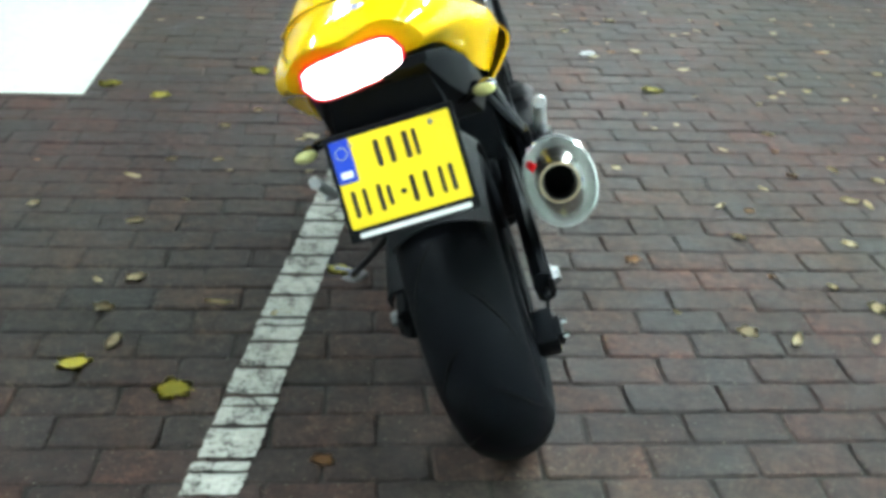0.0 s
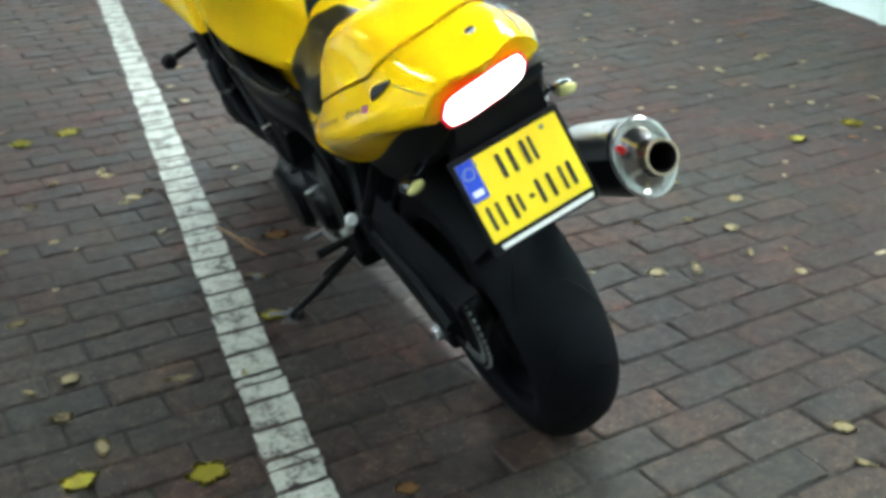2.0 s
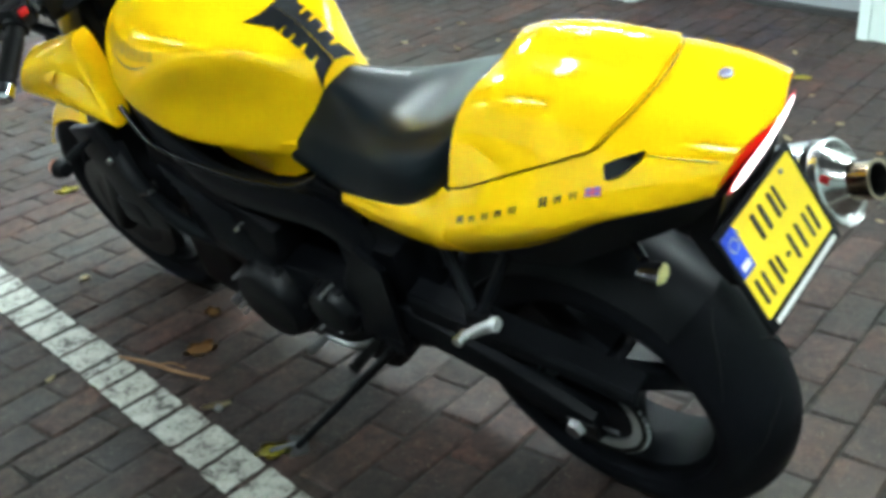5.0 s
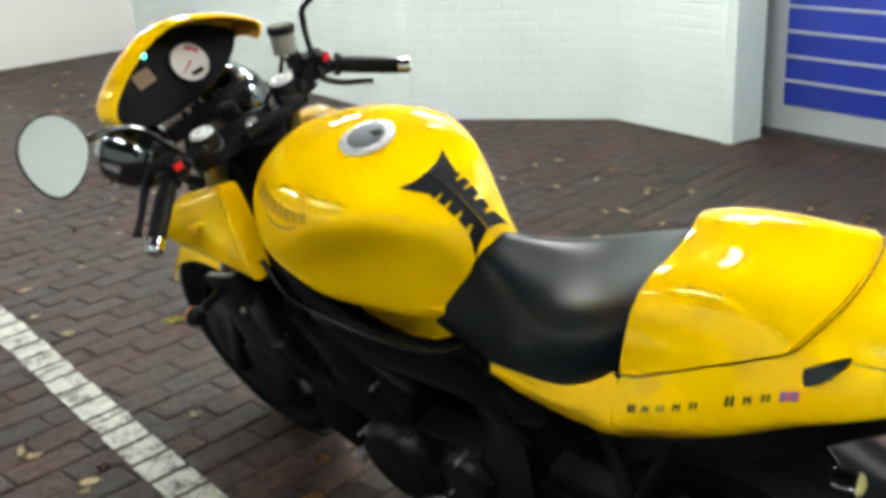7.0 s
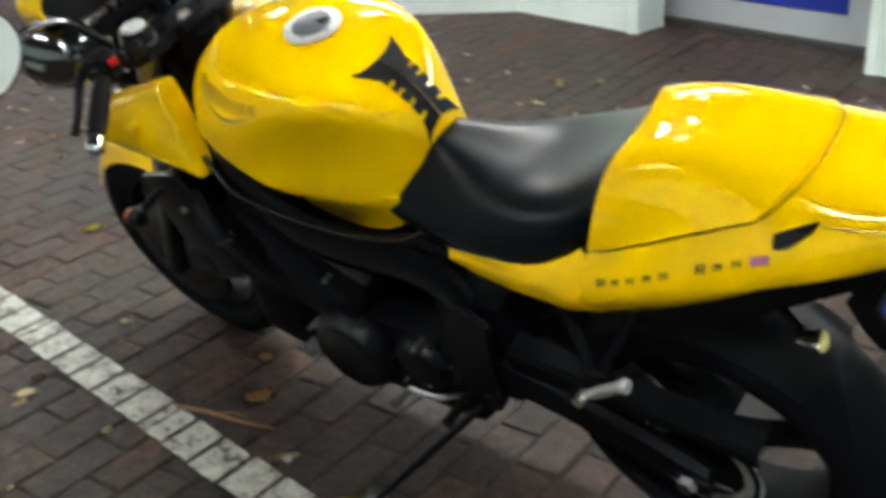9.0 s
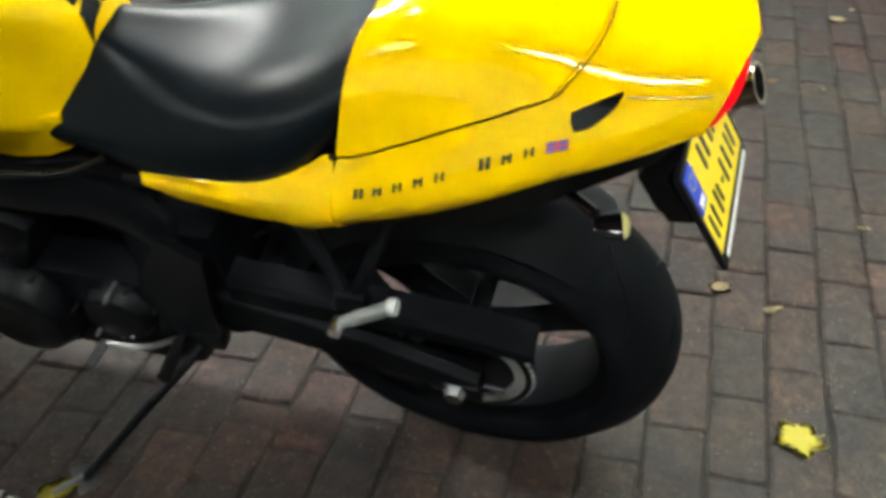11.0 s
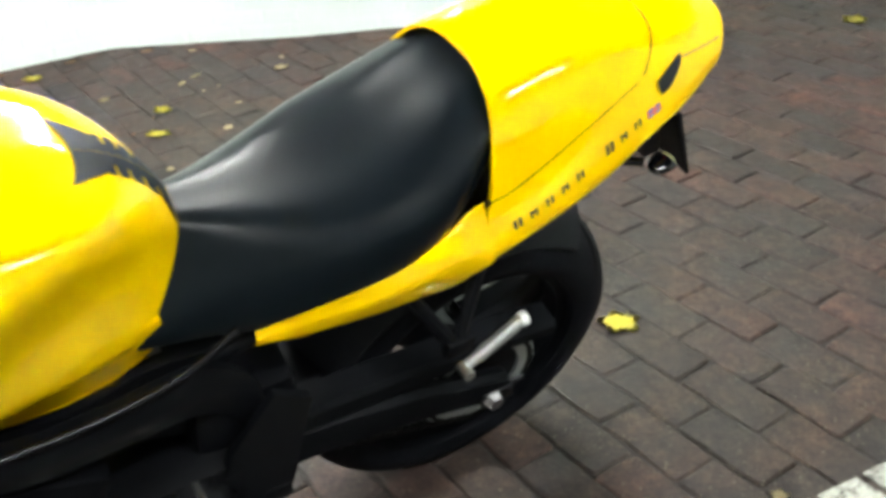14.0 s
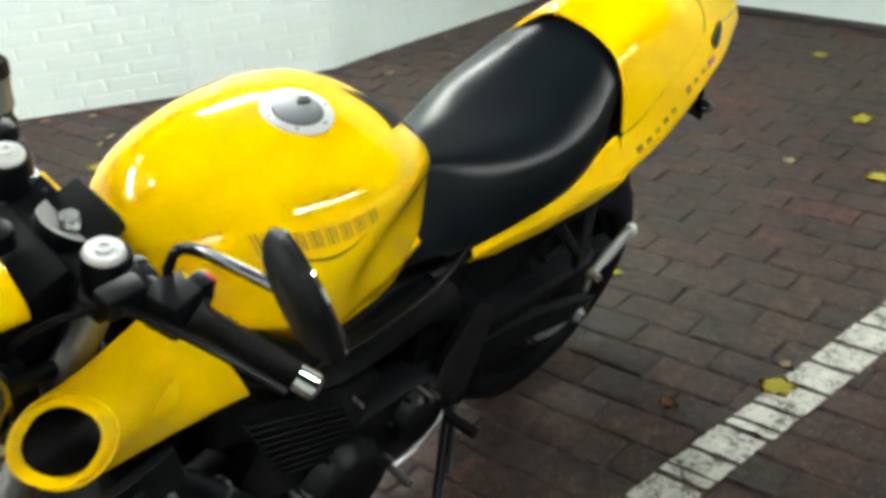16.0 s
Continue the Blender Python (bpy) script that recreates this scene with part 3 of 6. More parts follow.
cowl = part("seat_cowl", shell(eased([cowl_row(s) for s in np.linspace(0, 1, 34)], 14), 0.006), YELLOW, bike, "glossy yellow seat cowl hump", 55)


# dark gap round the cowl's edge
gap = [tail_at(y, cowl_edge(y) + 0.006, 0.0010) for y in np.linspace(0.146, -0.088, 12)]
gap += [tail_at(cowl_rear(k) - 0.005, k * cowl_edge(-0.1), 0.0012) for k in np.linspace(0.97, 0.0, 18)]
part("cowl_gap", tube(both(gap[::-1]), 0.0009, 6, 160), SOOT_AND_SHADE, cowl, "dark gap round the cowl")


def tail_front(a):
    """How far ahead the lower fairing reaches at a height: it runs to a point under the seat."""
    return 0.10 + 0.055 * min(1.0, max(0.0, (a - 0.30) / 0.19))


def tail_rear(a):
    """The tail's end slants in below its upper lip."""
    return -0.300 + 0.058 * a


rows = []
for s in np.linspace(0, 1, 46):
    rows.append(both([tail_at(tail_rear(a) + (tail_front(a) - tail_rear(a)) * s, a) for a in np.linspace(0.0, 1.0, 41)]))
tail = part("tail_fairing", shell(eased(rows, 14), 0.004), YELLOW, bike, "glossy yellow tail fairing", 55)
bm = bmesh.new()
ring = [bm.verts.new(p) for p in both([tail_at(tail_rear(a), a) for a in np.linspace(0, 1, 40)])]
mid = bm.verts.new((0, -0.274, 0.906))
for a, b in zip(ring, ring[1:] + ring[:1]):
    bm.faces.new((a, b, mid))
part("tail_end", bm, YELLOW, tail, smooth=60)

# side panels of the tail that taper forward to a point beneath the seat
PANEL = [(0.150, 0.822, 0.678), (0.172, 0.806, 0.673), (0.200, 0.788, 0.668), (0.255, 0.762, 0.661), (0.320, 0.740, 0.659), (0.390, 0.722, 0.662), (0.440, 0.706, 0.664), (0.462, 0.694, 0.664)]
for s in (1, -1):
    rows = []
    for y in np.linspace(0.1525, 0.462, 30):
        zt, zb = table(y, PANEL)
        bulge = float(np.interp(y, [0.15, 0.22, 0.30, 0.462], [0.190, 0.183, 0.168, 0.132]))
        own = [Vector((-x, y, z)) for x, z in curve_points([(bulge - 0.030 + 0.026 * min(1.0, max(0.0, (y - 0.20) / 0.14)), zt), (bulge - 0.004, zt - (zt - zb) * 0.17), (bulge, zt - (zt - zb) * 0.34), (bulge - 0.014 + 0.011 * min(1.0, max(0.0, (y - 0.24) / 0.16)), zb + (zt - zb) * 0.25), (bulge - 0.043 + 0.034 * min(1.0, max(0.0, (y - 0.24) / 0.16)), zb)], 16)]
        ahead = min(y - 0.1525, 0.05) / 0.03
        start = [tail_lean(tail_at(0.152, a)) + (tail_lean(tail_at(0.152, a)) - tail_lean(tail_at(0.122, a))) * ahead for a in np.linspace(0.47, 1.0, 16)]
        mixed = []
        for k, (a, b) in enumerate(zip(start, own)):
            blend = min(1.0, (y - 0.1525) / (0.045 + 0.004 * k))
            blend = blend * blend * (3 - 2 * blend)
            mixed.append(Vector((a.x * (1 - blend) + b.x * blend, y, a.z * (1 - blend) + b.z * blend)))
        rows.append([Vector((q.x * s, q.y, q.z)) for q in mixed])
    part("side_panel", shell(rows, 0.004), YELLOW, tail, "yellow side panel tapering forward", 55)


def tail_patch(a0, a1, y0, y1, s, grow=0.0012, n=6):
    rows = [[tail_at(y, a, grow) for a in np.linspace(a0, a1, n)] for y in np.linspace(y0, y1, n)]
    bm = skin([[Vector((p.x * s, p.y, p.z)) for p in r] for r in rows], closed=False)
    return bm


# model lettering as plain strokes, the small flag, the latch recess and the fixing bolt on each flank
for s in (1, -1):
    for i in range(9):
        if i == 5:
            continue
        y = 0.122 - i * 0.0246
        a = 0.602 - 0.0035 * i
        tall = i in (0, 6)
        for k in (0.0, 0.0075):
            part("lettering_bar", tail_patch(a - (0.028 if tall else 0.018), a + 0.016, y - k, y - k - (0.0046 if tall else 0.0032), s, 0.0012, 3), INK, tail)
        part("lettering_bar", tail_patch(a - 0.003 * (1 + i % 2 * 3), a + 0.001, y - 0.002, y - 0.010, s, 0.0012, 3), INK, tail)
    flag = part("flag_sticker", tail_patch(0.550, 0.592, -0.098, -0.122, s, 0.0012), PINK_INK, tail, "small faded flag sticker")
    for a0, a1, y0, y1, m in ((0.552, 0.566, -0.100, -0.107, BLUE_INK), (0.577, 0.590, -0.100, -0.107, BLUE_INK), (0.552, 0.566, -0.113, -0.120, BLUE_INK), (0.577, 0.590, -0.113, -0.120, BLUE_INK)):
        part("flag_field", tail_patch(a0, a1, y0, y1, s, 0.002, 3), m, flag)
    rows = []
    for u in np.linspace(0, 1, 14):
        y = -0.122 - 0.051 * u
        w = 0.046 * min(1, (u + 0.02) / 0.10) ** 0.5 * (0.80 + 0.20 * math.sin(math.pi * min(u / 0.4, 1) / 2)) * (1 - 0.62 * max(0, (u - 0.4) / 0.6) ** 1.4) * min(1, (1.02 - u) / 0.10) ** 0.5
        rows.append([(lambda p: Vector((p.x * s, p.y, p.z)))(tail_at(y, 0.450 - 0.070 * u + w * k, 0.0026)) for k in np.linspace(0, 2.0, 6)])
    part("latch_recess", skin(rows, closed=False), GLOSS_BLACK, tail, "dark latch recess")
    p = tail_at(0.150, 0.468, 0.004)
    part("fixing_bolt", lathe([(0.0, 0.0), (0.006, 0.0), (0.005, 0.004), (0.0, 0.005)], 12, (p.x * s, p.y, p.z), "x"), SOOT_AND_SHADE, tail)
for s in (1, -1):
    part("tail_seam", tube([(lambda p: (p.x * s, p.y, p.z))(tail_at(y, a, 0.0)) for y, a in ((-0.176, 0.405), (-0.205, 0.41), (-0.235, 0.415), (-0.262, 0.42))], 0.0011, 5, 24), GOLD_INK, tail, "fine panel seam")
part("seat_lock", lathe([(0.0, 0.0), (0.010, 0.0), (0.009, 0.003), (0.0, 0.003)], 18, (0.030, -0.215, 0.9662), "z"), ALLOY, tail, "small alloy seat lock")

# tail lamp: lit lens in a red housing across the tail's end
def lamp_rows(w, h, y0, bulge, n=20):
    rows = []
    for i in range(n):
        u = -1 + 2 * i / (n - 1)
        hh = h * (1 - abs(u) ** 5) ** 0.4 + 0.0008
        xx, yy = w * u - 0.005, y0 + 0.004 * abs(u) ** 2.2
        rows.append([Vector((xx, yy - bulge * math.cos(t) * (1 - abs(u) ** 4) - 0.55 * hh * math.sin(t), 0.900 + hh * math.sin(t))) for t in np.linspace(-math.pi / 2, math.pi / 2, 10)])
    return rows


lamp = part("tail_lamp", skin(lamp_rows(0.079, 0.0350, -0.2725, 0.004), closed=False), TAIL_RED, bike, "red tail lamp housing, lit")
part("lamp_lens", skin(lamp_rows(0.073, 0.0300, -0.2745, 0.0045), closed=False), TAIL_GLOW, lamp, "lit tail lamp lens, glaring white")

settle(tail, tail_lean, ("side_panel",))
settle(cowl, tail_lean)
settle(lamp, tail_lean)

# undertray and plate carrier
under = [half_to_ring([np.array(p) for p in ((0, zt), (w, zt), (w, zt - 0.012), (w * 0.92, zb), (0, zb))], y) for y, w, zt, zb in ((-0.252, 0.082, 0.890, 0.874), (-0.20, 0.106, 0.872, 0.815), (-0.10, 0.124, 0.825, 0.755), (0.0, 0.135, 0.762, 0.690), (0.10, 0.134, 0.702, 0.664), (0.25, 0.122, 0.690, 0.640), (0.40, 0.100, 0.690, 0.640))]
part("undertray", skin(under), BLACK_PLASTIC, bike, "black plastic undertray")
carrier = part("plate_carrier", skin([[Vector(p) for p in ((-w, y, z), (w, y, z), (w, y + 0.03, z - 0.004), (-w, y + 0.03, z - 0.004))] for w, y, z in ((0.072, -0.238, 0.876), (0.078, -0.232, 0.840), (0.084, -0.222, 0.806), (0.086, -0.212, 0.780), (0.080, -0.232, 0.730), (0.070, -0.250, 0.690))]), BLACK_PLASTIC, bike, "black plate carrier")

# number plate: yellow with a blue band; its characters are plain bars
plate_at = Matrix.Translation((-0.006, -0.2575, 0.7325)) @ pose(0, 0, 0, 90 - 24.5, 0, 0)
plate = part("number_plate", slab(rounded(0.186, 0.134, 0.006), 0.003), PLATE_YELLOW, bike, "yellow number plate with blue band")
plate.matrix_basis = plate_at
frame_bm = joined(box((0.198, 0.010, 0.008), (0, 0.071, 0.0), 0.002), box((0.198, 0.020, 0.008), (0, -0.076, 0.0), 0.002), box((0.008, 0.16, 0.008), (-0.096, -0.004, 0.0), 0.002), box((0.008, 0.16, 0.008), (0.096, -0.004, 0.0), 0.002), box((0.192, 0.150, 0.003), (0, -0.004, -0.003)))
part("plate_frame", frame_bm, BLACK_PLASTIC, plate, "black plate holder")
part("blue_band", slab(rounded(0.030, 0.064, 0.002), 0.0012), PLATE_BLUE, plate, "blue band").matrix_basis = pose(-0.077, 0.034, 0.003)
part("band_bar", slab(rounded(0.018, 0.010, 0.001), 0.001), WHITE_INK, plate).matrix_basis = pose(-0.077, 0.014, 0.0043)
for i in range(12):
    a = radians(30 * i)
    part("band_dot", slab(rounded(0.0022, 0.0022, 0.0005, 2), 0.0006), CLEAR_LENS, plate).matrix_basis = pose(-0.077 + 0.009 * math.cos(a), 0.046 + 0.009 * math.sin(a), 0.0043)
for x, w in ((-0.024, 0.008), (-0.004, 0.008), (0.020, 0.008), (0.034, 0.006)):
    part("plate_bar", slab(rounded(w, 0.040, 0.003), 0.001), INK, plate).matrix_basis = pose(x, 0.033, 0.003)
for x, w, h in ((-0.077, 0.007, 0.040), (-0.060, 0.006, 0.040), (-0.038, 0.007, 0.040), (-0.024, 0.006, 0.030), (-0.003, 0.009, 0.007), (0.013, 0.007, 0.040), (0.034, 0.007, 0.040), (0.056, 0.006, 0.040), (0.072, 0.007, 0.040)):
    part("plate_bar", slab(rounded(w, h, 0.003), 0.001), INK, plate).matrix_basis = pose(x, -0.031, 0.003)
part("holder_bar", slab(rounded(0.170, 0.0075, 0.001), 0.0008), WHITE_INK, plate, "white strip of dealer lettering, as a plain bar").matrix_basis = pose(0.002, -0.0775, 0.0042)
for s in (-1, 1):
    part("plate_screw", lathe([(0.0, 0.0), (0.004, 0.0), (0.0035, 0.002), (0.0, 0.0025)], 10, axis="z"), DULL_ALLOY, plate).matrix_basis = pose(0.062 * s, 0.055, 0.003)
part("reflector_bracket", box((0.05, 0.012, 0.022), (0, -0.235, 0.868), 0.003), BLACK_PLASTIC, bike)

# rear turn signals on short stalks
for s, spot in ((-1, Vector((-0.152, -0.166, 0.765))), (1, Vector((0.144, -0.172, 0.788)))):
    stalk = part("turn_signal", tube([(0.085 * s, -0.070, 0.748), (0.112 * s, -0.112, 0.758), spot + Vector((-0.014 * s, 0.022, 0.0))], [0.009, 0.0075, 0.007]), GLOSS_BLACK, bike, "rear turn signal with clear lens")
    for nm, prof, m_, lb in (("signal_shell", [(0.0, 0.024), (0.008, 0.022), (0.013, 0.013), (0.0152, -0.006), (0.0145, -0.011), (0.0, -0.011)], GLOSS_BLACK, ""), ("signal_lens", [(0.0140, -0.0105), (0.0130, -0.014), (0.010, -0.018), (0.0, -0.021)], CLEAR_LENS, "clear pale lens")):
        o = part(nm, lathe(prof, 24, axis="y"), m_, stalk, lb)
        o.matrix_basis = pose(*spot, 0, 0, -14 * s) @ Matrix.Diagonal((1.30, 0.95, 0.72, 1.0))


# wheels
def tyre_profile(R, half, rim):
    pts = []
    for t in np.linspace(-1, 1, 25):
        a = t * radians(118)
        pts.append((R - half * 0.86 + half * 0.86 * math.cos(a), half * math.sin(a) / math.sin(radians(90)) if abs(a) < radians(90) else half * math.copysign(1, t) * (1 - 0.35 * (abs(a) - radians(90)))))
    pts = [(max(r, rim), h) for r, h in pts]
    pts += [(rim - 0.004, half * 0.68), (rim - 0.004, -half * 0.68)]
    return pts + [pts[0]]


def grooves(R, half, axle, n):
    """Curved tread cuts as shallow dark inlays standing in the tyre's crown."""
    bms = []
    for i in range(n):
        for s in (1, -1):
            a0 = 2 * math.pi * (i + (0.5 if s > 0 else 0)) / n
            keys = []
            for u in np.linspace(0, 1, 5):
                lat = radians(8 + 58 * u) * s
                a = a0 + 0.42 * u**1.4
                r = R - half * 0.86 + half * 0.86 * math.cos(lat) + 0.0002
                keys.append((axle.x + half * math.sin(lat), axle.y + r * math.cos(a), axle.z + r * math.sin(a)))
            bms.append(tube(keys, [0.0008, 0.0022, 0.0024, 0.0022, 0.0008], 4, 10))
    return joined(*bms)


def cast_wheel(name, axle, R, half, rim, spokes, label):
    hubw = half * 0.6
    wheel = part(name, lathe([(0.030, -hubw), (0.045, -hubw * 0.8), (0.045, hubw * 0.8), (0.030, hubw), (0.012, hubw), (0.012, -hubw), (0.030, -hubw)], 32, axle), BLACK_PAINT, bike, label)
    part("tyre", lathe(tyre_profile(R, half, rim), 96, axle), RUBBER, wheel, "black road tyre", 60)
    part("tread_groove", grooves(R, half, axle, 11), SOOT_AND_SHADE, wheel, "curved tread cuts")
    part("rim", lathe([(rim - 0.001, -half * 0.74), (rim + 0.006, -half * 0.76), (rim + 0.006, -half * 0.70), (rim - 0.018, -half * 0.62), (rim - 0.026, 0), (rim - 0.018, half * 0.62), (rim + 0.006, half * 0.70), (rim + 0.006, half * 0.76), (rim - 0.001, half * 0.74), (rim - 0.012, 0), (rim - 0.001, -half * 0.74)], 72, axle), SWINGARM_BLACK, wheel, "black cast rim")
    for i in range(spokes):
        a = 2 * math.pi * (i + 0.35) / spokes
        rows = []
        for u in np.linspace(0, 1, 8):
            r = 0.040 + (rim - 0.058) * u
            w = 0.040 - 0.012 * math.sin(math.pi * u) + 0.010 * u
            t = hubw * (0.75 - 0.35 * u)
            c, s_ = math.cos(a), math.sin(a)
            rows.append([axle + Vector((dx, r * c - dw * s_, r * s_ + dw * c)) for dx, dw in ((-t, -w * 0.6), (-t * 0.6, -w), (t * 0.6, -w), (t, -w * 0.6), (t, w * 0.6), (t * 0.6, w), (-t * 0.6, w), (-t, w * 0.6))])
        part("spoke", skin(rows), BLACK_PAINT, wheel)
    return wheel


def disc(axle, x, r, holes, material, wheel, name, label):
    bm = lathe([(r * 0.72, -0.002), (r, -0.002), (r, 0.002), (r * 0.72, 0.002), (r * 0.72, -0.002)], 64, axle + Vector((x, 0, 0)))
    return part(name, bm, material, wheel, label)


rear = cast_wheel("rear_wheel", AXLE, 0.312, 0.088, 0.216, 3, "rear wheel with wide tyre and three black spokes")
teeth = []
for i in range(43):
    a = 2 * math.pi * i / 43
    teeth.append(box((0.006, 0.010, 0.009), (-0.106, AXLE.y + 0.106 * math.cos(a), AXLE.z + 0.106 * math.sin(a)), 0.001, (math.degrees(a), 0, 0), 1))
part("sprocket", joined(lathe([(0.080, -0.003), (0.104, -0.003), (0.104, 0.003), (0.080, 0.003), (0.080, -0.003)], 60, AXLE + Vector((-0.106, 0, 0))), *teeth), PEG_ALLOY, rear, "bright steel chain sprocket")
part("sprocket_carrier", lathe([(0.0, -0.104), (0.050, -0.104), (0.080, -0.102), (0.084, -0.094), (0.060, -0.080), (0.050, -0.055), (0.0, -0.055)], 36, AXLE), BLACK_PAINT, rear)
disc(AXLE, 0.088, 0.110, 6, DARK_STEEL, rear, "brake_disc", "steel brake disc")
front = cast_wheel("front_wheel", FRONT_AXLE, 0.300, 0.060, 0.216, 3, "front wheel with black cast spokes")
for s in (-1, 1):
    disc(FRONT_AXLE, 0.072 * s, 0.155, 8, DARK_STEEL, front, "brake_disc", "steel brake disc")
    part("disc_carrier", lathe([(0.030, -0.003), (0.112, -0.002), (0.112, 0.002), (0.030, 0.003), (0.030, -0.003)], 40, FRONT_AXLE + Vector((0.070 * s, 0, 0))), BLACK_PAINT, front)

# axle nut, adjuster and swingarm
swing = []
for s in (-1, 1):
    rows = []
    for u in np.linspace(0, 1, 12):
        y = 0.49 + (AXLE.y - 0.035 - 0.49) * u
        z = 0.400 + (AXLE.z - 0.400) * u + 0.030 * math.sin(math.pi * u) * (0.6 if s < 0 else 0.4)
        h = 0.048 - 0.016 * u
        x = s * (0.120 + 0.012 * u)
        rows.append([Vector(p) for p in ((x - 0.016, y, z - h * 0.8), (x - 0.019, y, z), (x - 0.016, y, z + h * 0.8), (x, y, z + h), (x + 0.016, y, z + h * 0.8), (x + 0.019, y, z), (x + 0.016, y, z - h * 0.8), (x, y, z - h))])
    swing.append(skin(rows))
swing.append(box((0.25, 0.07, 0.10), (0, 0.455, 0.405), 0.015))
swing.append(box((0.20, 0.05, 0.06), (0, 0.36, 0.42), 0.012))
arm = part("swingarm", joined(*swing), SWINGARM_BLACK, bike, "black swingarm")
for s in (-1, 1):
    part("axle_nut", lathe([(0.0, 0.014 * s), (0.014, 0.014 * s), (0.016, 0.004 * s), (0.020, 0.0), (0.0, 0.0)], 6, AXLE + Vector((0.152 * s, 0, 0))), DULL_ALLOY, arm)
    part("chain_adjuster", joined(box((0.010, 0.060, 0.034), (0.148 * s, AXLE.y - 0.010, AXLE.z), 0.003), tube([(0.135 * s, AXLE.y - 0.04, AXLE.z), (0.135 * s, AXLE.y - 0.072, AXLE.z)], 0.005, 8)), DARK_STEEL, arm)
caliper = part("rear_caliper", joined(box((0.045, 0.085, 0.050), (0.110, 0.020, 0.222), 0.010, (20, 0, 0)), box((0.030, 0.050, 0.034), (0.128, 0.010, 0.226), 0.008, (20, 0, 0))), BLACK_PAINT, arm, "black rear brake caliper")
for y in (-0.012, 0.036):
    part("caliper_bolt", lathe([(0.0, 0.010), (0.0055, 0.010), (0.0065, 0.0), (0.0, 0.0)], 8, (0.142, y, 0.226)), CHROME, caliper)
part("brake_line", tube([(0.125, 0.05, 0.245), (0.140, 0.15, 0.33), (0.135, 0.30, 0.43), (0.120, 0.42, 0.48)], 0.004, 8), SOOT_AND_SHADE, arm, "rear brake hose")
# chain: two runs of links round the sprocket
chain = part("drive_chain", lathe([(0.098, -0.005), (0.107, -0.005), (0.107, 0.005), (0.098, 0.005), (0.098, -0.005)], 40, AXLE + Vector((-0.106, 0, 0))), SOOT_AND_SHADE, bike, "greasy drive chain")
LINKS = [box((w, 0.0165, 0.012), (0, 0, 0), 0.002, segments=1) for w in (0.010, 0.014)]
LINKS = [part("chain_link", bm, SOOT_AND_SHADE, chain) for bm in LINKS]
for n, (z0, z1) in enumerate(((AXLE.z + 0.106, 0.445), (AXLE.z - 0.106, 0.365))):
    for i in range(30):
        u = (i + 0.5) / 30
        if n == 0 and i < 2:
            o = LINKS[i]
        else:
            o = new("chain_link", LINKS[i % 2].data)
            o.parent = chain
        o.matrix_basis = pose(-0.106, AXLE.y + (0.50 - AXLE.y) * u, z0 + (z1 - z0) * u)
rows = []
for u in np.linspace(0, 1, 18):
    y = 0.40 - 0.46 * u
    z = 0.478 - 0.030 * u - 0.05 * max(0, u - 0.75)
    w = 0.030
    rows.append([Vector(p) for p in ((-0.135, y, z - 0.050 + 0.02 * u), (-0.136, y, z - 0.01), (-0.128, y, z), (-0.088, y, z + 0.004), (-0.088, y, z), (-0.126, y, z - 0.006), (-0.131, y, z - 0.012), (-0.130, y, z - 0.050 + 0.02 * u))])
part("chain_guard", skin(rows), SWINGARM_BLACK, bike, "black chain guard")
# hugger over the tyre
rows = []
for a in np.linspace(radians(28), radians(128), 26):
    r = 0.338
    c = AXLE + Vector((0, r * math.cos(a), r * math.sin(a)))
    row = []
    for t in np.linspace(-1, 1, 13):
        k = 0.055 * t * t
        row.append(Vector((0.088 * t, AXLE.y + (r - k) * math.cos(a), AXLE.z + (r - k) * math.sin(a))))
    rows.append(row)
part("rear_hugger", shell(rows, 0.004, AXLE), BLACK_PLASTIC, bike, "black rear mudguard")
shock = part("shock_absorber", tube([(0, 0.40, 0.36), (0, 0.44, 0.66)], 0.022), BLACK_PAINT, bike, "black rear shock absorber")
part("spring", tube([(0.033 * math.cos(a), 0.406 + 0.0013 * a * 0.6 + 0.033 * math.sin(a), 0.41 + 0.0048 * a) for a in np.linspace(0, 14 * math.pi, 60)], 0.0055, 6, 240), BLACK_PAINT, shock, "black coil spring")

# exhaust silencer on the right
ex_at = look((0.212, -0.240, 0.635), (0.214, 0.28, 0.415))
def oval(rx, rz, z, n=32, p=2.05):
    out = []
    for a in np.linspace(0, 2 * math.pi, n, endpoint=False):
        c, s_ = math.cos(a), math.sin(a)
        out.append(Vector((rx * math.copysign(abs(c) ** (2 / p), c), rz * math.copysign(abs(s_) ** (2 / p), s_), z)))
    return out


def oval_strip(r, z, grow, a0, a1):
    """Cross-section of a curved sheet that lies on the upper side of the silencer."""
    out = []
    for rr, order in ((r + grow, 1), (r, -1)):
        for a in np.linspace(a0, a1, 15)[::order]:
            c, s_ = math.cos(radians(a)), math.sin(radians(a))
            out.append(Vector((rr * 0.92 * math.copysign(abs(c) ** 0.87, c), rr * 1.18 * math.copysign(abs(s_) ** 0.87, s_), z)))
    return out


silencer = part("exhaust_silencer", skin([oval(r * 0.92, r * 1.18, z) for r, z in ((0.036, -0.43), (0.046, -0.40), (0.056, -0.36), (0.0575, -0.34), (0.0575, -0.02), (0.058, 0.0))], caps=False), BLACK_PAINT, bike, "oval silencer, black below and alloy on top")
silencer.matrix_basis = ex_at
part("silencer_cover", skin([oval_strip(r, z, 0.0016, 18, 162) for r, z in ((0.056, -0.36), (0.0576, -0.34), (0.0576, -0.02))]), ALLOY, silencer, "brushed alloy cover")
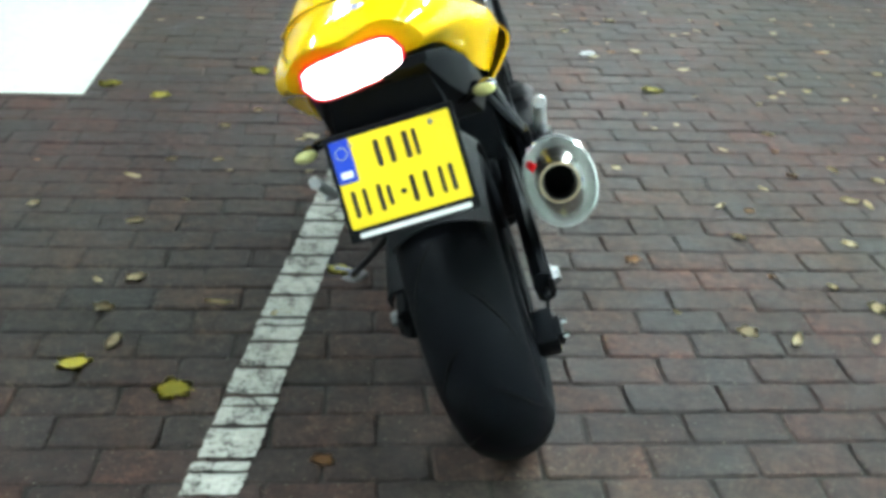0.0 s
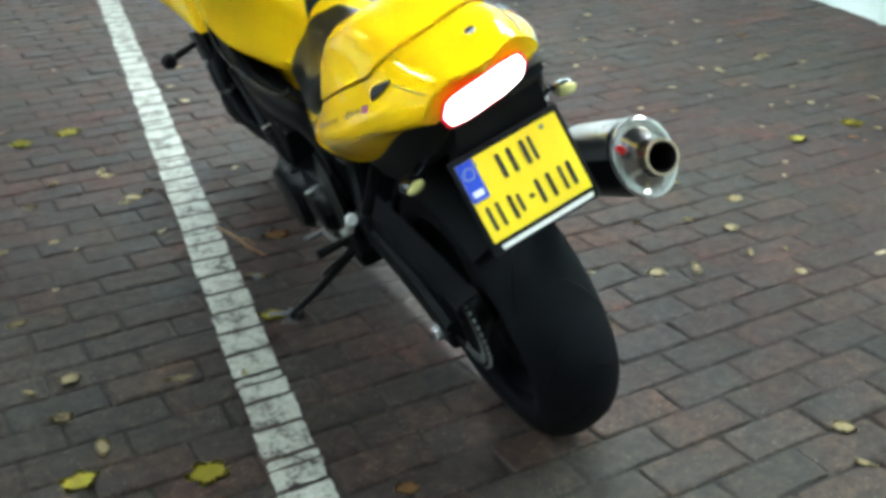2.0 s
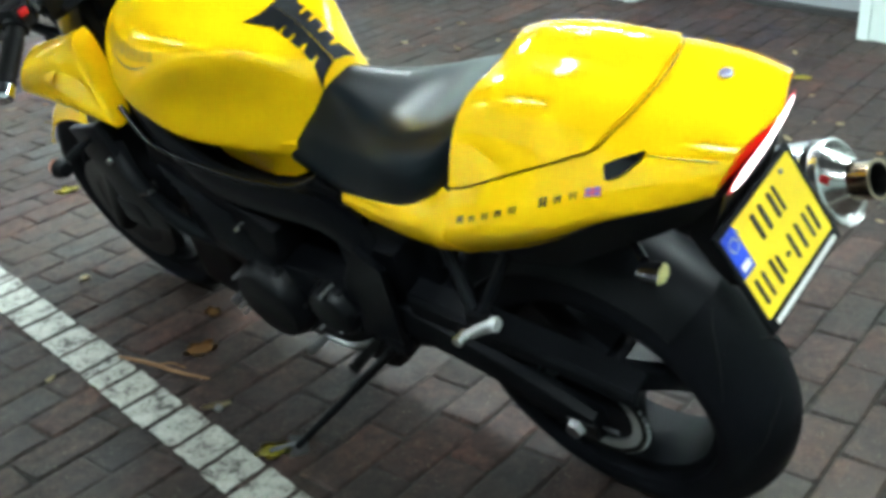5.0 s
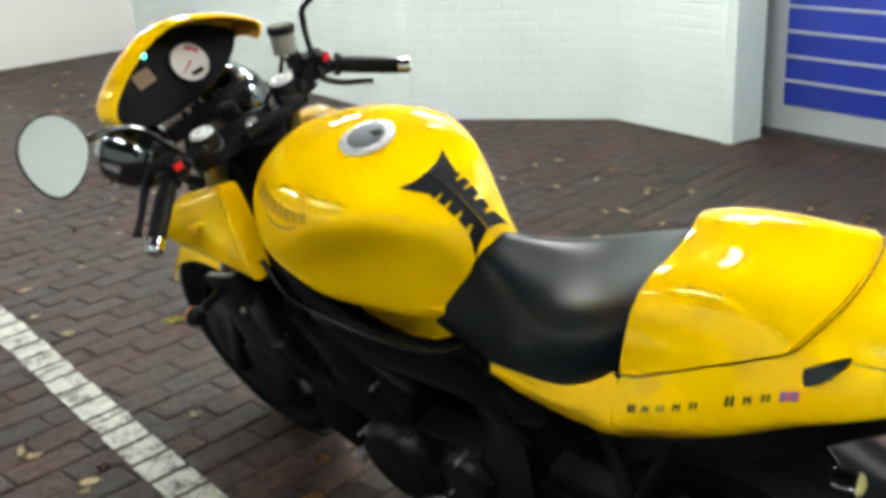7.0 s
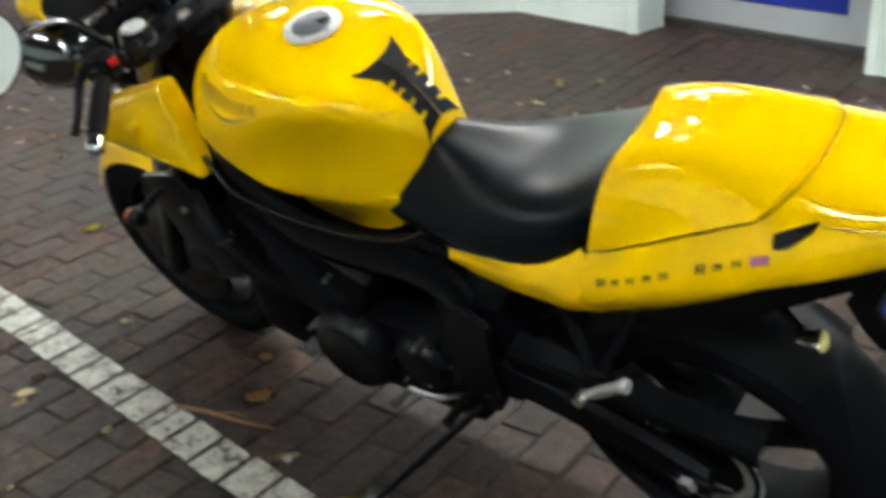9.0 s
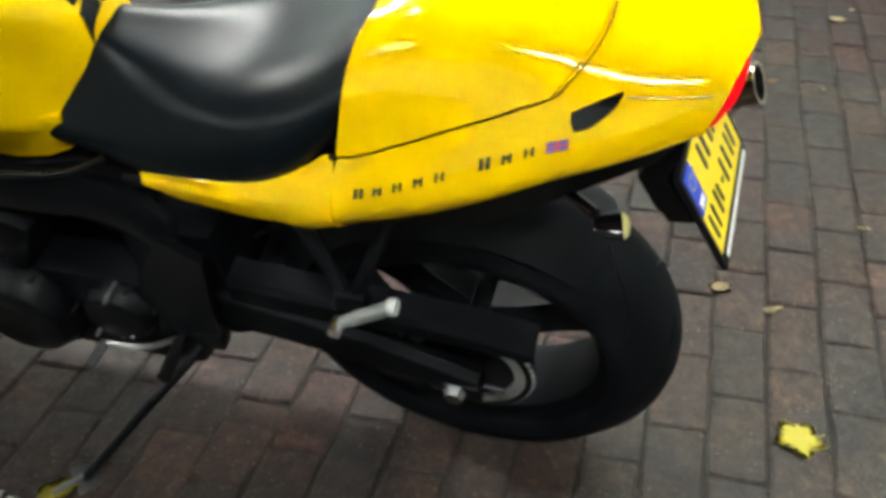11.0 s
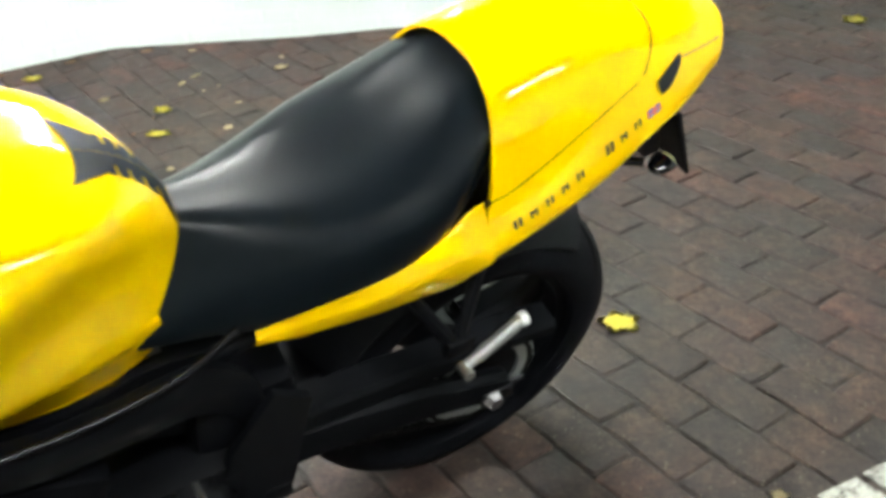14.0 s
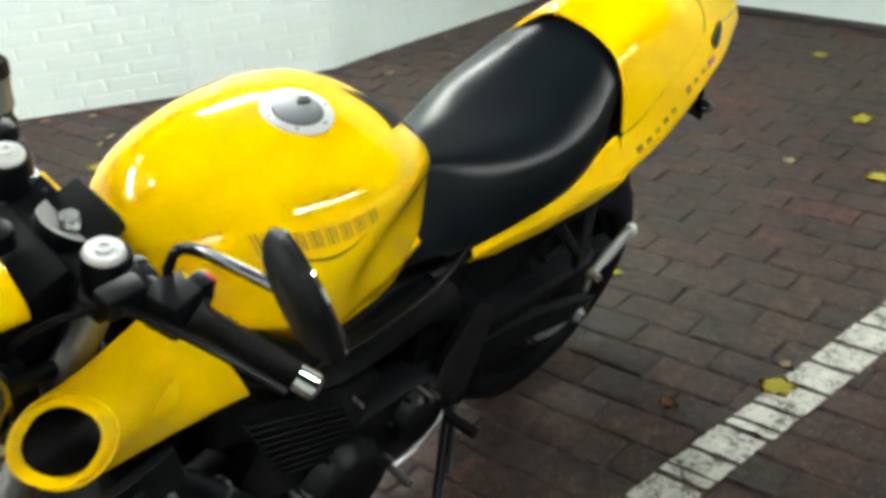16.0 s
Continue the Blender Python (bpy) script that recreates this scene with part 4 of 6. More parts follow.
part("rim_band", skin([oval(r * 0.92, r * 1.18, z) for r, z in ((0.0582, -0.010), (0.0598, -0.007), (0.0608, 0.001), (0.0602, 0.007), (0.0575, 0.009), (0.0555, 0.005), (0.0545, -0.004))], caps=False), POLISHED, silencer, "bright polished oval rim")
part("end_cap", skin([oval(r * 0.92, r * (1.18 if r > 0.04 else 1.06), z) for r, z in ((0.0550, -0.003), (0.050, 0.003), (0.042, 0.012), (0.036, 0.024), (0.0305, 0.032))], caps=False), END_ALLOY, silencer, "satin conical end cap")
part("outlet_pipe", lathe([(0.0285, 0.02), (0.0285, 0.060), (0.0298, 0.066), (0.0255, 0.066), (0.0255, 0.02), (0.0285, 0.02)], 32, axis="z"), STEEL, silencer, "heat-tinted brown outlet pipe")
part("outlet_bore", lathe([(0.0, -0.12), (0.0247, -0.12), (0.0252, 0.0655), (0.0240, 0.0655), (0.0238, -0.118), (0.0, -0.118)], 28, axis="z"), SOOT_AND_SHADE, silencer, "sooty outlet bore")
# red reflection on the end cap, put on as a solid patch
part("cap_mark", slab(rounded(0.011, 0.024, 0.003), 0.0012), RED_PLASTIC, silencer, "small red reflection, laid on as a coloured patch").matrix_basis = pose(-0.033, 0.030, 0.0115, -20, -28, 38)
part("silencer_strap", skin([oval(0.0565, 0.0725, z) for z in (-0.26, -0.235)]), BLACK_PAINT, silencer, "black strap")
part("exhaust_pipe", tube([(0.212, 0.14, 0.468), (0.190, 0.30, 0.39), (0.09, 0.55, 0.25), (0.06, 0.75, 0.20), (0.05, 0.95, 0.22)], [0.028, 0.026, 0.026, 0.026, 0.024]), SOOT_AND_SHADE, bike, "dark exhaust pipe")

# footrests, stand and levers
for s in (-1, 1):
    hanger = part("footrest_hanger", joined(tube([(0.128 * s, 0.255, 0.690), (0.150 * s, 0.215, 0.620), (0.176 * s, 0.175, 0.556)], 0.011, 8), tube([(0.120 * s, 0.105, 0.700), (0.148 * s, 0.140, 0.625), (0.176 * s, 0.172, 0.556)], 0.010, 8), box((0.020, 0.045, 0.034), (0.176 * s, 0.172, 0.558), 0.006)), BLACK_PAINT, bike, "black passenger footrest hanger")
    peg_end = Vector((-0.214, 0.094, 0.618)) if s < 0 else Vector((0.217, 0.088, 0.646))
    peg_base = Vector((-0.210 if s < 0 else 0.206, 0.176, 0.553))
    peg = part("passenger_footrest", tube([peg_base, peg_end], [0.0085, 0.0095] if s < 0 else [0.007, 0.007], 12, 10), PEG_ALLOY if s < 0 else DULL_ALLOY, hanger, "folded alloy passenger footrest")
    part("footrest_head", lathe([(0.0, -0.006), (0.011, -0.006), (0.0125, 0.0), (0.010, 0.007), (0.0, 0.008)], 16, peg_end, "y"), SATIN_ALLOY, hanger)
    ax = (peg_end - peg_base)
    part("footrest_ribs", joined(*[lathe([(0.0085, -0.0018), (0.0112, -0.001), (0.0112, 0.001), (0.0085, 0.0018), (0.0085, -0.0018)], 12, peg_base + ax * u, "y") for u in np.linspace(0.25, 0.85, 9)]), PEG_ALLOY, hanger)
    part("pivot_bolt", lathe([(0.0, -0.012), (0.009, -0.012), (0.010, 0.012), (0.0, 0.012)], 10, peg_base + Vector((0.006 * s, 0.006, -0.004)), "x"), ALLOY, hanger)
    plate_ = part("footrest_plate", joined(skin([[Vector((x * s, y, z)) for y, z in ((0.40, 0.56), (0.455, 0.60), (0.52, 0.50), (0.555, 0.36), (0.50, 0.30), (0.43, 0.36))] for x in (0.150, 0.164)])), BLACK_PAINT, bike, "black heel and footrest plate")
    part("rider_footrest", tube([(0.164 * s, 0.50, 0.345), (0.245 * s, 0.492, 0.352)], [0.010, 0.012], 10), GRIP_RUBBER, plate_, "rubber-covered rider footrest")
part("gear_lever", joined(tube([(-0.172, 0.50, 0.350), (-0.182, 0.57, 0.318), (-0.186, 0.640, 0.315)], 0.006, 8), tube([(-0.184, 0.640, 0.315), (-0.235, 0.642, 0.318)], 0.008, 10)), DULL_ALLOY, bike, "bare alloy gear lever")
part("brake_pedal", tube([(0.172, 0.50, 0.350), (0.182, 0.60, 0.325), (0.21, 0.66, 0.33)], 0.007, 8), DULL_ALLOY, bike, "alloy brake pedal")
foot = Vector((-0.347, 0.668, 0.130))
top = Vector((-0.150, 0.455, 0.345))
stand = part("side_stand", joined(tube([top, top * 0.45 + foot * 0.55 + Vector((0.006, 0, 0.0)), foot + Vector((0, 0, 0.004))], [0.0105, 0.0085, 0.008], 10), box((0.034, 0.05, 0.045), top, 0.01)), BLACK_PAINT, bike, "black side stand, folded out to the paving")
part("stand_foot", joined(box((0.040, 0.060, 0.007), foot + Vector((0.0, 0, -0.002)), 0.002, (0, 20, -45)), tube([foot + Vector((0.0, 0.0, 0.015)), foot + Vector((-0.045, 0.03, 0.022))], 0.005, 8)), DULL_ALLOY, stand, "worn alloy stand foot")
part("stand_spring", tube([top + Vector((-0.02, 0.01, -0.005)), top * 0.6 + foot * 0.4 + Vector((-0.015, 0, 0.012))], 0.006, 8), DARK_STEEL, stand, "return spring")

# engine: crankcase, cylinders, covers and sump
engine = part("engine", box((0.33, 0.36, 0.22), (0, 0.66, 0.36), 0.03), ENGINE, bike, "black painted four-cylinder engine")
part("cylinder_block", box((0.34, 0.25, 0.22), (0, 0.83, 0.52), 0.025, (25, 0, 0)), ENGINE, engine)
part("cylinder_head", box((0.33, 0.23, 0.08), (0, 0.90, 0.63), 0.02, (25, 0, 0)), ENGINE, engine)
part("engine_guard", box((0.25, 0.20, 0.30), (0, 1.065, 0.335), 0.05, (12, 0, 0), 4), ENGINE, engine, "black guard ahead of the engine")
part("sump", box((0.20, 0.30, 0.09), (0, 0.70, 0.235), 0.03), ENGINE, engine)
part("gearbox", box((0.26, 0.16, 0.26), (0, 0.48, 0.44), 0.03), ENGINE, engine)
for x, y, z, r, d in ((-0.165, 0.765, 0.372, 0.098, 0.050), (-0.160, 0.585, 0.402, 0.062, 0.034), (0.165, 0.700, 0.375, 0.105, 0.055), (0.160, 0.860, 0.365, 0.055, 0.035)):
    s = math.copysign(1, x)
    cover = part("engine_cover", lathe([(0.0, d * s), (r * 0.55, d * s), (r * 0.82, d * 0.88 * s), (r * 0.97, d * 0.45 * s), (r, -0.02 * s), (0.0, -0.02 * s)], 40, (x, y, z)), ENGINE, engine, "round black engine cover")
    for i in range(7):
        a = 2 * math.pi * i / 7 + 0.3
        part("cover_bolt", lathe([(0.0, (d * 0.40) * s), (0.0042, (d * 0.40) * s), (0.0045, 0.0), (0.0, 0.0)], 8, (x, y + r * 0.99 * math.cos(a), z + r * 0.99 * math.sin(a))), DARK_STEEL, engine)
# small bright bolts scattered at random, added to give the black engine its glints
rnd = random.Random(9)
for i in range(16):
    y, z = rnd.uniform(0.52, 0.98), rnd.uniform(0.27, 0.60)
    part("case_bolt", lathe([(0.0, -0.010), (0.0032, -0.010), (0.0042, -0.004), (0.0042, 0.03), (0.0, 0.03)], 8, (-0.178 - 0.012 * rnd.random(), y, z)), ALLOY if i % 3 == 0 else DULL_ALLOY, engine)
for i in range(9):
    z = 0.455 + 0.021 * i
    part("cooling_fin", box((0.352, 0.205, 0.006), (0, 0.835 + 0.45 * (z - 0.54), z), 0.002, (25, 0, 0), 1), ENGINE, engine)
for i, x in enumerate((-0.12, -0.04, 0.04, 0.12)):
    part("header_pipe", tube([(x, 0.96, 0.56), (x * 0.95, 1.055, 0.51), (x * 0.8, 1.075, 0.40), (x * 0.6, 1.02, 0.27), (x * 0.4, 0.88, 0.205), (x * 0.3, 0.70, 0.19)], 0.0185, 12, 40), SOOT_AND_SHADE, engine, "dark exhaust header pipe")
radiator = part("radiator", box((0.36, 0.035, 0.25), (0, 1.115, 0.60), 0.008, (-14, 0, 0)), BLACK_PLASTIC, bike, "black radiator")
for i in range(24):
    part("radiator_fin", box((0.32, 0.004, 0.003), (0, 1.140 - 0.25 * (0.49 + i * 0.0092 - 0.60), 0.49 + i * 0.0092), 0, (-14, 0, 0)), SOOT_AND_SHADE, radiator)
for s in (-1, 1):
    part("radiator_shroud", joined(box((0.018, 0.13, 0.27), (0.186 * s, 1.120, 0.600), 0.006, (-14, 0, 0)), box((0.05, 0.09, 0.07), (0.175 * s, 1.150, 0.500), 0.015), box((0.045, 0.10, 0.06), (0.165 * s, 1.180, 0.640), 0.015)), BLACK_PLASTIC, radiator, "black radiator side shroud")
    part("shroud_bolt", lathe([(0.0, 0.010 * s), (0.006, 0.008 * s), (0.007, 0.0), (0.0, 0.0)], 10, (0.196 * s, 1.10, 0.66)), ALLOY, radiator)
part("radiator_hose", tube([(-0.17, 1.10, 0.68), (-0.195, 1.04, 0.62), (-0.185, 0.98, 0.52), (-0.15, 0.93, 0.45)], 0.018), BLACK_PLASTIC, bike, "black coolant hose")
part("hose_clip", lathe([(0.0185, -0.005), (0.021, -0.005), (0.021, 0.005), (0.0185, 0.005), (0.0185, -0.005)], 16, (-0.192, 1.025, 0.60), "z"), ALLOY, bike)

# frame: twin spars from the headstock to the swingarm pivot
for s in (-1, 1):
    rows = []
    for y, x, z, h in ((1.075, 0.055, 0.820, 0.045), (1.02, 0.118, 0.812, 0.058), (0.93, 0.164, 0.765, 0.052), (0.80, 0.172, 0.672, 0.040), (0.66, 0.160, 0.648, 0.038), (0.54, 0.142, 0.628, 0.046), (0.47, 0.130, 0.540, 0.062), (0.44, 0.128, 0.43, 0.060)):
        rows.append([Vector((s * xx, y, zz)) for xx, zz in ((x - 0.022, z - h), (x, z - h * 0.9), (x + 0.006, z - h * 0.2), (x + 0.004, z + h * 0.6), (x - 0.006, z + h), (x - 0.024, z + h * 0.9))])
    rows = [[Vector(p) for p in r] for r in zip(*[curve_points(list(col), 30) for col in zip(*rows)])]
    part("frame_spar", skin(rows), BLACK_PAINT, bike, "black frame spar")
    part("subframe_rail", tube([(0.095 * s, 0.52, 0.64), (0.105 * s, 0.30, 0.685), (0.100 * s, 0.05, 0.755), (0.085 * s, -0.15, 0.845)], 0.012), BLACK_PAINT, bike, "black subframe rail")
    part("frame_filler", skin([[Vector((s * x, y, z)) for y, z in ((0.47, 0.65), (0.60, 0.655), (0.70, 0.625), (0.85, 0.655), (0.98, 0.80), (0.96, 0.60), (0.75, 0.56), (0.55, 0.48))] for x in (0.070, 0.092)]), BLACK_PLASTIC, bike, "black inner side cover")
for s in (-1, 1):
    part("frame_edge", tube([(0.168 * s, 0.985, 0.800), (0.178 * s, 0.935, 0.745), (0.180 * s, 0.866, 0.722), (0.176 * s, 0.78, 0.708), (0.170 * s, 0.70, 0.699), (0.162 * s, 0.62, 0.699), (0.152 * s, 0.55, 0.708), (0.140 * s, 0.49, 0.735)], 0.0055, 10, 60), FRAME_EDGE, bike, "satin black edge of the frame under the tank")
part("headstock", tube([(0, 1.085, 0.98), (0, 1.165, 0.78)], 0.050, 16), BLACK_PAINT, bike, "black headstock")

# yellow air ducts beside the headstock
for s in (-1, 1):
    rows = []
    for u in np.linspace(0, 1, 20):
        c = np.array([0.158 + 0.020 * u, 1.018 + 0.207 * u, 0.855 + 0.001 * u])
        rx, rz, p = 0.024 + 0.026 * u, 0.082 - 0.037 * u, 4.0 - 1.8 * u**0.6
        ring_ = []
        for a in np.linspace(0, 2 * math.pi, 32, endpoint=False):
            ca, sa = math.cos(a), math.sin(a)
            ca, sa = math.copysign(abs(ca) ** (2 / p), ca), math.copysign(abs(sa) ** (2 / p), sa)
            ring_.append(Vector((s * (c[0] + rx * ca - 0.022 * sa * (1 - u)), c[1] - 0.0375 * u * sa - 0.025 * u * ca + 0.034 * sa * (1 - u), c[2] + rz * sa)))
        rows.append(ring_)
    back_ = sum(rows[0], Vector()) / len(rows[0])
    rows = [[back_ + (p_ - back_) * k + Vector((0, d, 0)) for p_ in rows[0]] for k, d in ((0.04, -0.004), (0.7, -0.003), (0.97, -0.001))] + rows
    bm = skin(rows, caps=False)
    bmesh.ops.recalc_face_normals(bm, faces=bm.faces[:])
    bmesh.ops.solidify(bm, geom=bm.faces[:], thickness=0.004)
    duct = part("air_duct", bm, YELLOW, bike, "yellow air duct with black mouth", 60)
    end = rows[-1]
    mid = sum(end, Vector()) / len(end)
    part("duct_lip", skin([[mid + (p - mid) * k + Vector((0, d, 0)) for p in end] for k, d in ((0.99, -0.004), (0.985, 0.004), (0.92, 0.008), (0.80, 0.006), (0.76, -0.002), (0.74, -0.10))], caps=False), YELLOW, duct, "rolled yellow lip")
    # black sheet painted as the shade deep in the duct
    part("duct_mouth", skin([[mid + (p - mid) * k + Vector((0, d, 0)) for p in end] for k, d in ((0.755, 0.000), (0.745, -0.06), (0.66, -0.09), (0.02, -0.10))], caps=False), SOOT_AND_SHADE, duct, "black sheet painting the shade inside the duct")

# front fork, mudguard, yokes
RAKE = Vector((0, -0.47, 0.90)).normalized()
for s in (-1, 1):
    x = 0.100 * s
    foot_ = Vector((x, FRONT_AXLE.y - 0.018, FRONT_AXLE.z - 0.01))
    leg = part("fork_leg", tube([foot_, foot_ + RAKE * 0.30], 0.028, 16), BLACK_PAINT, bike, "black fork leg")
    part("stanchion", tube([foot_ + RAKE * 0.30, foot_ + RAKE * 0.80], 0.023, 16), DULL_ALLOY, leg, "grey metal fork tube")
    part("brake_caliper", box((0.050, 0.06, 0.11), (0.085 * s, FRONT_AXLE.y - 0.125, FRONT_AXLE.z + 0.055), 0.014, (25, 0, 0)), BLACK_PAINT, leg, "black brake caliper")
    sig = part("front_signal", tube([(0.13 * s, 1.145, 0.705), (0.20 * s, 1.145, 0.702), (0.262 * s, 1.142, 0.696)], [0.010, 0.008, 0.010], 10), BLACK_PLASTIC, bike, "front turn signal with amber lens")
    part("signal_shell", lathe([(0.0, -0.022), (0.014, -0.020), (0.021, -0.004), (0.021, 0.004), (0.0, 0.004)], 20, (0.278 * s, 1.140, 0.694), "y"), BLACK_PLASTIC, sig)
    part("signal_lens", lathe([(0.021, 0.004), (0.018, 0.014), (0.010, 0.020), (0.0, 0.022)], 20, (0.278 * s, 1.140, 0.694), "y"), ORANGE_PLASTIC, sig, "amber lens")
    part("fork_reflector", lathe([(0.0, 0.006), (0.016, 0.006), (0.018, 0.0), (0.0, 0.0)], 16, (0.150 * s, 1.215, 0.66), "x"), ORANGE_PLASTIC, bike, "amber reflector")
rows = []
for a in np.linspace(radians(35), radians(106), 24):
    r = 0.320
    rows.append([Vector((0.066 * t, FRONT_AXLE.y + (r - 0.045 * t * t) * math.cos(a), FRONT_AXLE.z + (r - 0.045 * t * t) * math.sin(a))) for t in np.linspace(-1, 1, 11)])
part("front_mudguard", shell(rows, 0.004, FRONT_AXLE), YELLOW, bike, "yellow front mudguard")
top_c = Vector((0, 1.112, 1.000))
part("lower_yoke", box((0.245, 0.085, 0.034), (0, 1.195, 0.815), 0.008, (-24, 0, 0)), BLACK_PAINT, bike, "black lower yoke")
part("steering_nut", lathe([(0.0, 0.022), (0.012, 0.022), (0.017, 0.012), (0.022, 0.008), (0.022, 0.0), (0.0, 0.0)], 8, (-0.003, 1.100, 0.976), "z"), POLISHED, bike, "bright steering nut")
part("ignition_lock", lathe([(0.0, 0.026), (0.012, 0.026), (0.020, 0.022), (0.022, 0.0), (0.0, 0.0)], 20, (0.004, 1.185, 0.992), "z"), BLACK_PLASTIC, bike, "ignition lock")
part("yoke_cover", joined(box((0.150, 0.13, 0.05), (0, 1.19, 0.945), 0.018, (-20, 0, 0)), box((0.20, 0.06, 0.040), (0, 1.275, 0.985), 0.018, (-20, 0, 0))), SWINGARM_BLACK, bike, "black cover behind the headlights")
part("loom_cover", joined(box((0.150, 0.10, 0.16), (0, 1.165, 0.86), 0.03, (-20, 0, 0)), box((0.24, 0.05, 0.05), (0, 1.235, 0.87), 0.015)), BLACK_PLASTIC, bike, "black loom cover round the headstock")

# handlebar with grips, levers and switches
bar = part("handlebar", joined(box((0.255, 0.075, 0.026), (0, 1.112, 0.966), 0.008, (-24, 0, 0)), box((0.10, 0.12, 0.024), (0, 1.107, 0.970), 0.01, (-24, 0, 0))), SWINGARM_BLACK, bike, "black top yoke carrying two clip-on bars")
for s in (-1, 1):
    e, m_ = Vector((0.318 * s, 1.020, 0.948)), Vector((0.222 * s, 1.080, 0.998))
    way = (e - m_).normalized()
    part("clip_on_bar", tube([(0.110 * s, 1.100, 1.000), m_, e], 0.0115, 12, 20), BLACK_PAINT, bar, "black clip-on bar")
    part("bar_clamp", joined(lathe([(0.020, -0.030), (0.028, -0.030), (0.029, -0.024), (0.029, 0.018), (0.027, 0.022), (0.020, 0.022), (0.020, -0.030)], 28, (0.104 * s, 1.114, 1.000), "z"), box((0.040, 0.030, 0.034), (0.134 * s, 1.094, 0.996), 0.006)), BLACK_PAINT, bar, "black clamp round the fork tube")
    part("fork_cap", lathe([(0.0, 0.009), (0.005, 0.009), (0.0055, 0.013), (0.010, 0.013), (0.0105, 0.008), (0.020, 0.009), (0.0225, 0.007), (0.0235, 0.003), (0.0235, -0.03), (0.0, -0.03)], 28, (0.104 * s, 1.116, 1.020), "z"), SATIN_ALLOY, bar, "flat silver fork cap")
    g = part("grip", tube([m_, m_ + way * 0.02, e], [0.019, 0.0165, 0.0165], 18), GRIP_RUBBER, bar, "black rubber grip")
    part("grip_ribs", joined(*[tube([m_ + way * (0.028 + 0.0085 * i), m_ + way * (0.032 + 0.0085 * i)], 0.0178, 16, 2) for i in range(9)]), GRIP_RUBBER, bar)
    part("bar_end", joined(tube([e, e + way * 0.024], [0.016, 0.0165], 18, 4), tube([e + way * 0.024, e + way * 0.030], [0.0165, 0.012], 18, 3)), CHROME, bar, "chrome bar-end weight")
    inset = 0.026 if s < 0 else 0.046
    part("switch_flange", tube([m_ - way * 0.006, m_ + way * 0.004], 0.0235, 18, 3), BLACK_PLASTIC, bar)
    part("switch_box", joined(box((0.050, 0.050, 0.052), m_ - way * inset + Vector((0, 0.004, 0)), 0.010, (0, 0, -16 * s)), box((0.026, 0.02, 0.03), m_ - way * (inset - 0.004) + Vector((0, -0.028, 0.012)), 0.006)), BLACK_PLASTIC, bar, "black switch box")
    part("switch_button", box((0.018, 0.012, 0.014), m_ - way * (inset - 0.004) + Vector((0, -0.036, 0.018)), 0.003), RED_PLASTIC, bar, "red switch button")
    part("lever_perch", box((0.032, 0.050, 0.030), m_ - way * 0.062 + Vector((0, 0.030, 0.002)), 0.007), BLACK_PAINT, bar)
    off = Vector((-0.018, 0.030, 0.012)) if s < 0 else Vector((0, 0.052, -0.042))
    part("lever", tube([m_ - way * 0.055 + Vector((0, 0.044, off.z * 0.4)), m_ + way * 0.015 + off * 1.1, m_ + way * 0.085 + off, e + off - way * (0 if s < 0 else 0.03)], [0.009, 0.0085, 0.007, 0.0085], 10, 24, 0.6), BLACK_PAINT, bar, "black hand lever")
    hl_at = (-0.142, 1.352, 0.962) if s < 0 else (0.112, 1.352, 0.948)
    # shells and the right rim take the darkened chrome, the left rim plain chrome
    hl = part("headlight", lathe([(0.0, -0.092), (0.030, -0.086), (0.054, -0.068), (0.070, -0.036), (0.076, 0.000), (0.076, 0.020), (0.066, 0.028), (0.0, 0.034)], 40, hl_at, "y"), SHADED_CHROME, bike, "round chrome headlight shell, coloured dark for its dark reflections")
    part("headlight_rim", lathe([(0.070, 0.016), (0.079, 0.020), (0.079, 0.032), (0.068, 0.034), (0.070, 0.016)], 40, hl_at, "y"), SHADED_CHROME if s > 0 else CHROME, hl, "headlight rim, chrome coloured darker on the right")
    part("headlight_bracket", tube([(0.100 * s, 1.19, 0.88), (hl_at[0], 1.29, 0.940)], 0.012, 8), BLACK_PAINT, hl)
    root = Vector((0.178 * s, 1.085, 0.990))
    head = Vector((-0.386, 1.072, 1.157)) if s < 0 else Vector((0.345, 1.010, 1.185))
    knee = Vector((-0.242, 1.100, 1.122)) if s < 0 else Vector((0.194, 1.098, 1.122))
    mir = part("mirror", tube([root, root + Vector((0, 0, 0.03)), Vector((-0.184, 1.087, 1.050)), knee, head + Vector((0, 0.012, 0.0))] if s < 0 else [root, root + Vector((0.004, 0.008, 0.07)), knee - Vector((0, 0, 0.012)), knee + Vector((0.014, -0.004, 0.014)), Vector((0.290, 1.07, 1.160)), head + Vector((0, 0.012, 0.0))], 0.0066, 10, 36), GLOSS_BLACK, bar, "black mirror with bright glass")
    aim = look(head, head + (Vector((-0.24, -0.915, 0.325)) if s < 0 else Vector((-0.25, -1.0, 0.05))))
    outline = [(0.056 * math.cos(a) * (1 + 0.16 * math.sin(a)), 0.066 * math.sin(a) * (1 - 0.06 * math.cos(2 * a))) for a in np.linspace(0, 2 * math.pi, 40, endpoint=False)]
    back = skin([[Vector((x * k * (1 if s > 0 else -1), y * k, z)) for x, y in outline] for k, z in ((1.0, 0.0), (1.04, 0.003), (1.05, 0.009), (0.96, 0.018), (0.74, 0.026), (0.34, 0.031))])
    back.transform(Matrix.Rotation(radians(-22 * s), 4, "Z"))
    sh = part("mirror_shell", back, BLACK_PLASTIC, mir, "black mirror shell")
    sh.matrix_basis = aim @ pose(0, 0, 0.0) @ Matrix.Diagonal((1, 1, 1, 1))
